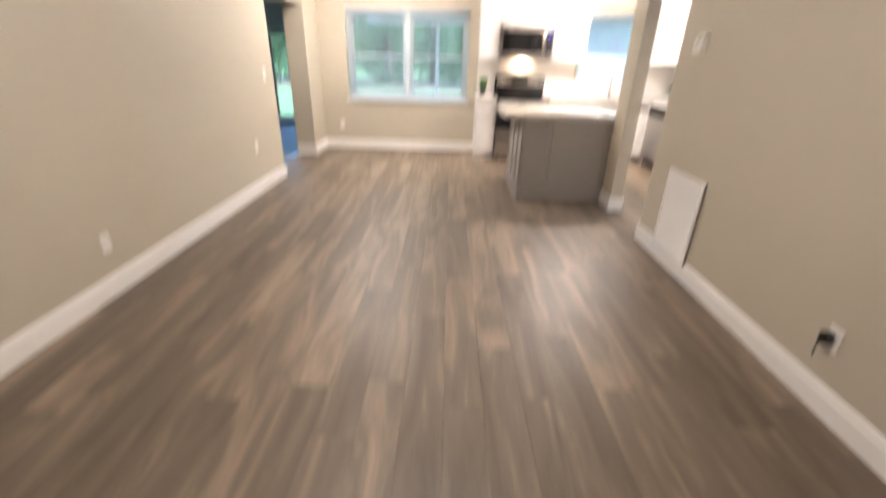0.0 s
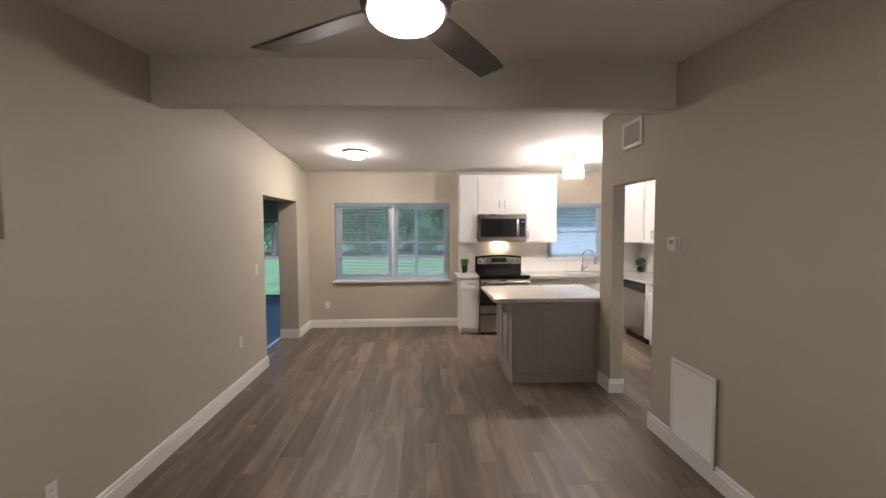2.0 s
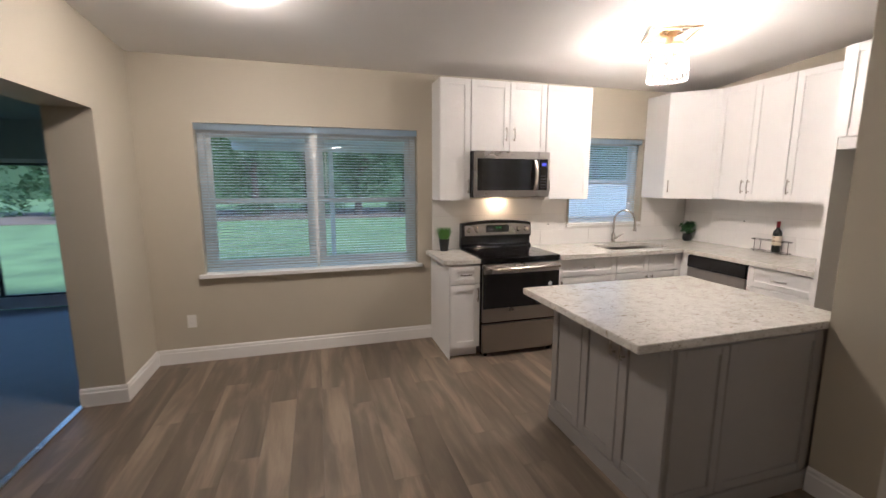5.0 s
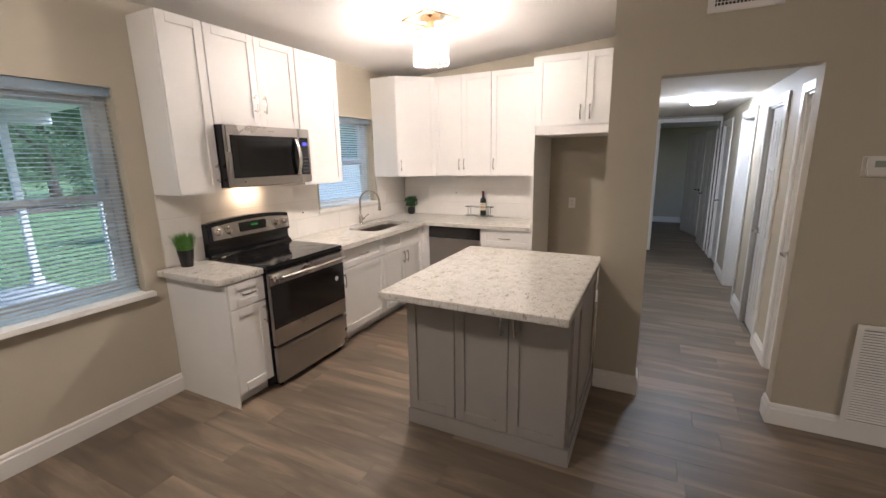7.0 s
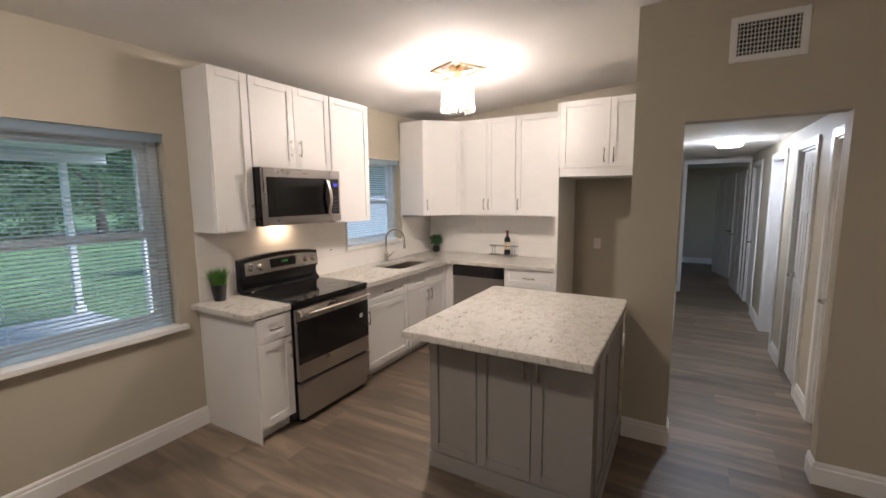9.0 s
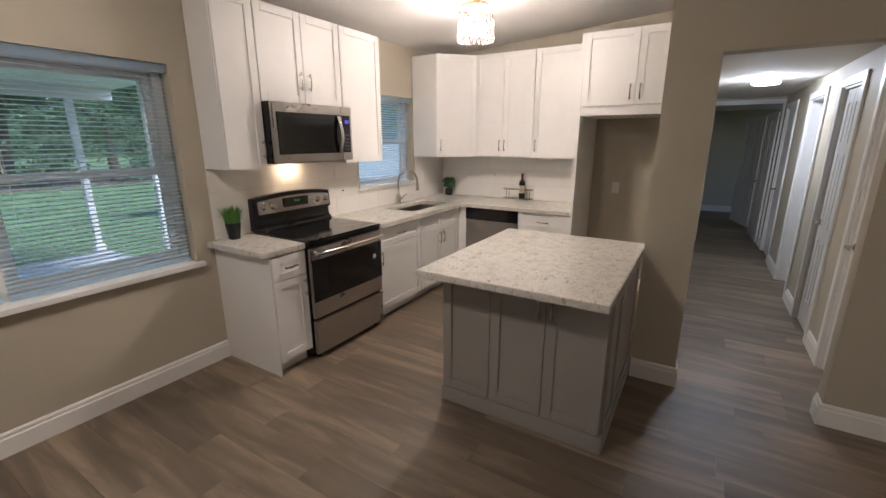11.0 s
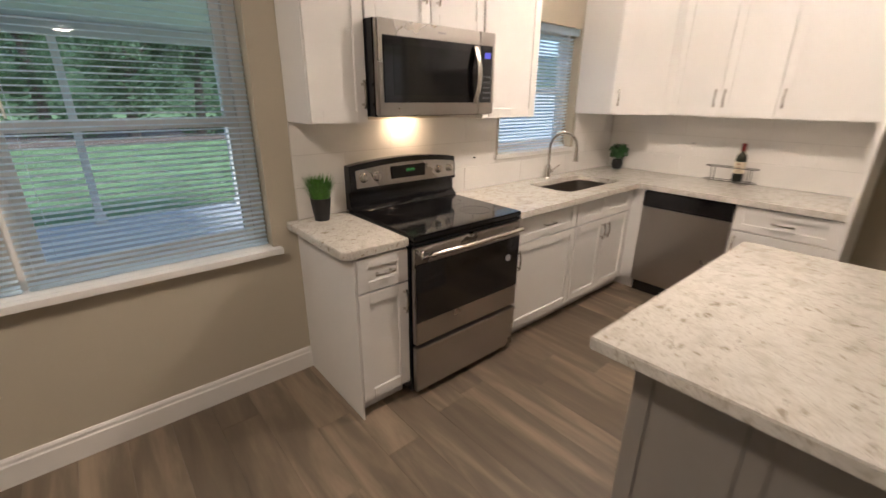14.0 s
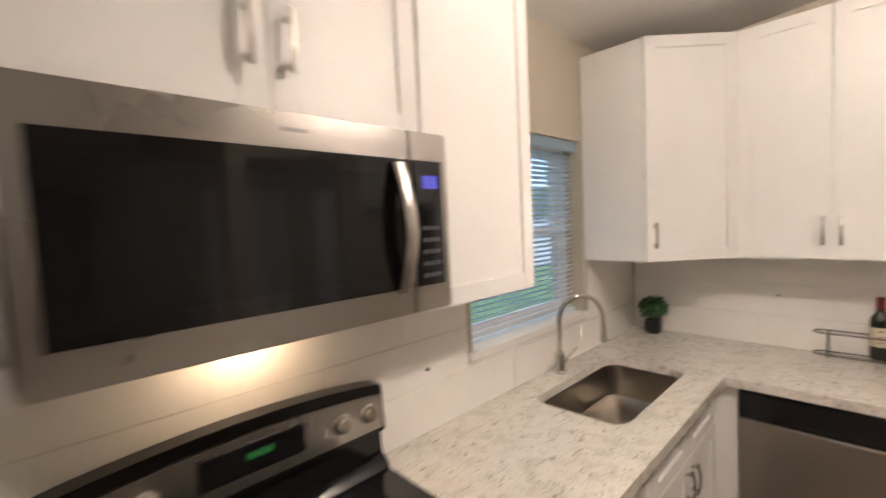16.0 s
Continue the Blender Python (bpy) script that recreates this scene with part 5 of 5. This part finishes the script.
for i, (a, b, _, top) in enumerate(HDOORS):
    casing(a, b, top, HALL_S, 1)
    M = Matrix(((1, 0, 0, a + 0.019), (0, 1, 0, HALL_S - 0.02), (0, 0, 1, 0), (0, 0, 0, 1)))
    if i == 2:
        M = pose(4.975, HALL_S - 0.115, 0, 0, 0, -97)
    six_panel("door_%d" % (i + 1), M, b - a - (0.066 if i == 1 else 0.038), top - 0.022, "white six-panel interior door along the hall", b - a - 0.038 - 0.07)
# end of the hall: casing and a leaf that stands open in the bedroom
bm = bmesh.new()
for a, b, c, d in ((3.092, 3.12, 0, 2.185), (3.95, 4.0, 0, 2.185), (3.12, 3.95, 2.12, 2.185)):
    bm_box(bm, 6.882, 6.9, a, b, c, d)
structure(part("door_casing", bm, WHITE, bevel=0.003), "white painted casing at the end of the hall", "trim")
six_panel("door_4", pose(7.06, 3.14, 0, 0, 0, 4), 0.78, 2.01, "white six-panel bedroom door standing open", 0.71)
six_panel("door_5", pose(8.47, 3.155, 0, 0, 0, 16.5), 0.84, 2.01, "white six-panel closet door standing ajar", 0.07)

# ---- sunroom ----
wall_along_x("wall_sunroom", 9.4, 9.55, -5.75, XL, 2.6, [(-5.2, -2.9, 0, 1.88)], BLUEGREY, "grey-blue sunroom wall")
# unseen west wall with an unglazed hole, added to brighten the sunroom
wall_along_y("wall_sunroom_west", -5.75, -5.6, 2.0, 9.4, 2.6, [(6.9, 8.6, 0.9, 1.9)], BLUEGREY, "grey-blue sunroom wall")
wall_along_x("wall_sunroom_south", 1.85, 2.0, -5.75, XL - 0.28, 2.6, (), BLUEGREY, "grey-blue sunroom wall")
wall_along_y("wall_sunroom_east", XL - 0.28, XL - 0.08, YB + 0.2, 9.4, 2.6, (), BLUEGREY, "grey-blue sunroom wall")
slab("ceiling_sunroom", -5.75, XL - 0.28, 1.85, 9.55, 2.35, 2.35, BLUEGREY, "flat grey sunroom ceiling")
sd = structure(thing("sliding_door_1", (-4.05, 9.45, 0), "aluminium sliding glass door to the yard", "door"))
ALU = mat("white_aluminium", (0.7, 0.71, 0.72), 0.4, 0.2)
DARKALU = mat("dark_aluminium", (0.06, 0.065, 0.07), 0.45, 0.4)
bm = bmesh.new()
for a, b, c, d in ((-5.2, -5.15, 0, 1.88), (-2.95, -2.9, 0, 1.88), (-5.15, -2.95, 1.83, 1.88), (-5.15, -2.95, 0.0, 0.15)):
    bm_box(bm, a, b, 9.42, 9.5, c, d)
part("door_frame", bm, ALU, sd, bevel=0.003)
for a, b in ((-5.15, -4.42), (-4.42, -3.69), (-3.69, -2.95)):
    bm = bmesh.new()
    for p, q, c, d in ((a, a + 0.022, 0.15, 1.83), (b - 0.022, b, 0.15, 1.83), (a + 0.022, b - 0.022, 0.15, 0.175), (a + 0.022, b - 0.022, 1.80, 1.83)):
        bm_box(bm, p, q, 9.44, 9.475, c, d)
    s = part("sash", bm, DARKALU, sd, "dark aluminium sash")
    g = box("pane", (a + 0.022, b - 0.022), (9.455, 9.46), (0.172, 1.803), PANE, s)
    g.visible_shadow = False

# ---- porch and yard ----
PY = 11.85
for x, y, z in ((-0.25, PY, -0.06), (1.49, PY, -0.06), (1.95, 10.72, -0.16)):
    po = thing("porch_post", (x, y, z), "white square porch post on the slab edge" if z > -0.1 else "white square porch post set in the lawn", "post", "porch posts")
    box("shaft", (x - 0.042, x + 0.042), (y - 0.042, y + 0.042), (z, 2.2 if z > -0.1 else 2.43), WHITE, po, bevel=0.006)
    box("base_block", (x - 0.065, x + 0.065), (y - 0.065, y + 0.065), (z, z + 0.12), WHITE, po, bevel=0.006)
pr = thing("porch_roof", (0, 9.2, 2.2), "white porch roof with a front beam", "roof")
bm = bmesh.new()
v = [bm.verts.new(c) for c in ((-2.05, YB + 0.21, 2.55), (2.05, YB + 0.21, 2.55), (2.05, 12.1, 2.35), (-2.05, 12.1, 2.35), (-2.05, YB + 0.21, 2.63), (2.05, YB + 0.21, 2.63), (2.05, 12.1, 2.43), (-2.05, 12.1, 2.43))]
for f in ((0, 1, 2, 3), (4, 5, 6, 7), (0, 1, 5, 4), (1, 2, 6, 5), (2, 3, 7, 6), (3, 0, 4, 7)):
    bm.faces.new([v[i] for i in f])
part("deck", bm, WHITE, pr)
box("front_beam", (-2.05, 2.02), (PY - 0.05, PY + 0.05), (2.2, 2.36), WHITE, pr, bevel=0.006)
# unseen slabs over the house, added so that the sky stays outside
rf = structure(thing("roof", (0, 2, 3.05), "unseen flat slabs over the house that block the sky", "roof"))
box("deck", (XL - 0.6, 2.3), (YS - 0.6, YB + 0.21), (3.06, 3.2), CONCRETE, rf)
box("wing_deck", (2.3, 11.0), (0.6, YB + 0.21), (3.06, 3.2), CONCRETE, rf)

structure(box("mulch_bed", (-40, 40), (24.5, 33), (-0.2, -0.13), MULCH), "reddish-brown leaf litter under the trees", "ground")


def leaf_clump(bm, c, r, n):
    for _ in range(n):
        d = Vector((random.gauss(0, 1), random.gauss(0, 1), random.gauss(0, 1))).normalized() * r * random.uniform(0.35, 1.0)
        p = c + d
        a = Vector((random.gauss(0, 1), random.gauss(0, 1), random.gauss(0, 0.6))).normalized()
        b = a.orthogonal().normalized()
        s = random.uniform(0.07, 0.16)
        vs = [bm.verts.new(p + q) for q in (-a * s, b * s * 0.45, a * s, -b * s * 0.45)]
        bm.faces.new(vs)


def tree(x, y, h, spread, label):
    t = thing("tree", (x, y, -0.16), label, "tree", "trees behind the lawn")
    bm = bmesh.new()
    top = Vector((x + random.uniform(-0.4, 0.4), y, h * 0.62))
    bm_cyl(bm, (x, y, -0.2), top, 0.16 + h * 0.012, 0.07, 9)
    ends = [top]
    for _ in range(7):
        f = random.uniform(0.25, 0.6)
        b = Vector((x, y, 0)).lerp(top, f / 0.62)
        e = b + Vector((random.uniform(-1, 1) * spread * 0.8, random.uniform(-1, 1) * spread * 0.8, random.uniform(0.1, 0.45) * h))
        bm_cyl(bm, b, e, 0.07, 0.02, 6)
        ends.append(e)
    part("trunk", bm, BARK, t, "rough brown trunk and limbs", smooth=True)
    bm = bmesh.new()
    for e in ends:
        for _ in range(5):
            leaf_clump(bm, e + Vector((random.gauss(0, spread * 0.4), random.gauss(0, spread * 0.4), random.gauss(0, h * 0.12))), random.uniform(0.5, 1.0), 130)
    for _ in range(14):
        leaf_clump(bm, Vector((x + random.gauss(0, spread * 0.7), y + random.gauss(0, 0.6), random.uniform(0.2, h * 0.5))), random.uniform(0.45, 0.9), 120)
    part("crown", bm, FOLIAGE, t, "dense green leaves")


for x, y, h, s in ((-13, 29, 7, 2.2), (-9.5, 27, 6, 2.0), (-6.5, 30, 8, 2.4), (-3.6, 27, 6, 2.0), (-1.0, 29, 7.5, 2.2), (1.6, 26.5, 6, 1.9), (4.4, 28, 7, 2.2), (7.4, 26, 6, 2.0), (10.5, 29, 8, 2.5), (14, 27, 7, 2.2), (18, 28, 8, 2.5), (-17, 30, 8, 2.6)):
    tree(x, y, h, s, "leafy green tree at the back of the yard")
structure(box("backdrop", (-90, 90), (58, 58.5), (-0.2, 9.0), FOLIAGE), "far dark green woods", "backdrop")

# assumed pale board fence, added to brighten the lower half of the kitchen window
FENCE = mat("pale_grey_fence", (0.40, 0.42, 0.44), 0.45, vary=0.05, scale=2, fine=30, bump=0.05)
fe = thing("fence", (11, 15, -0.16), "assumed pale board fence that brightens the kitchen window view", "fence")
for i in range(8):
    x = 4.0 + 1.9 * i
    box("post", (x - 0.06, x + 0.06), (14.94, 15.06), (-0.16, 1.72), FENCE, fe, bevel=0.008)
    if i < 7:
        for z in (0.05, 1.5):
            box("rail", (x + 0.06, x + 1.84), (14.97, 15.03), (z, z + 0.12), FENCE, fe, bevel=0.006)
        for k in range(11):
            a = x + 0.06 + k * 1.78 / 11
            box("board", (a + 0.002, a + 1.78 / 11 - 0.002), (14.945, 14.969), (-0.1, 1.64), FENCE, fe, bevel=0.004)

# ---- plank floor ----
flr = structure(box("floor", (XL - 0.255, 10.39), (YS, YB), (-0.012, -0.004), DARK), "grey-brown wood-look vinyl plank floor", "floor")


def plank(bm, x0, x1, y0, y1):
    g, t = 0.0001, 0.0
    a = [bm.verts.new(c) for c in ((x0 + g, y0 + g, -0.004), (x1 - g, y0 + g, -0.004), (x1 - g, y1 - g, -0.004), (x0 + g, y1 - g, -0.004))]
    e = 0.0005
    b = [bm.verts.new(c) for c in ((x0 + e, y0 + e, t), (x1 - e, y0 + e, t), (x1 - e, y1 - e, t), (x0 + e, y1 - e, t))]
    bm.faces.new(b)
    for i in range(4):
        bm.faces.new((a[i], a[(i + 1) % 4], b[(i + 1) % 4], b[i]))


PW, PL = 0.181, 1.22
rest = bmesh.new()
x = XL - 0.255
while x < 10.39:
    x1 = min(x + PW, 10.39)
    ylo, yhi = (YS, YB) if x < XR + 0.12 else ((2.9, YB) if x < XK else (0.95, HALL_N))
    if x < XL - 0.08:
        ylo, yhi = LOPEN[0], LOPEN[1]
    y = ylo - random.uniform(0.05, 1.1)
    while y < yhi:
        a, b = max(y, ylo), min(y + PL, yhi)
        if b - a > 0.02:
            if x < XK and a > -1.4 or x < 6 and 2 < a:
                bm = bmesh.new()
                plank(bm, x, x1, a, b)
                part("plank", bm, PLANKS, flr)
            else:
                plank(rest, x, x1, a, b)
        y += PL
    x += PW
tagged(part("far_planks", rest, PLANKS, flr), "grey-brown vinyl planks", kind="stuff")
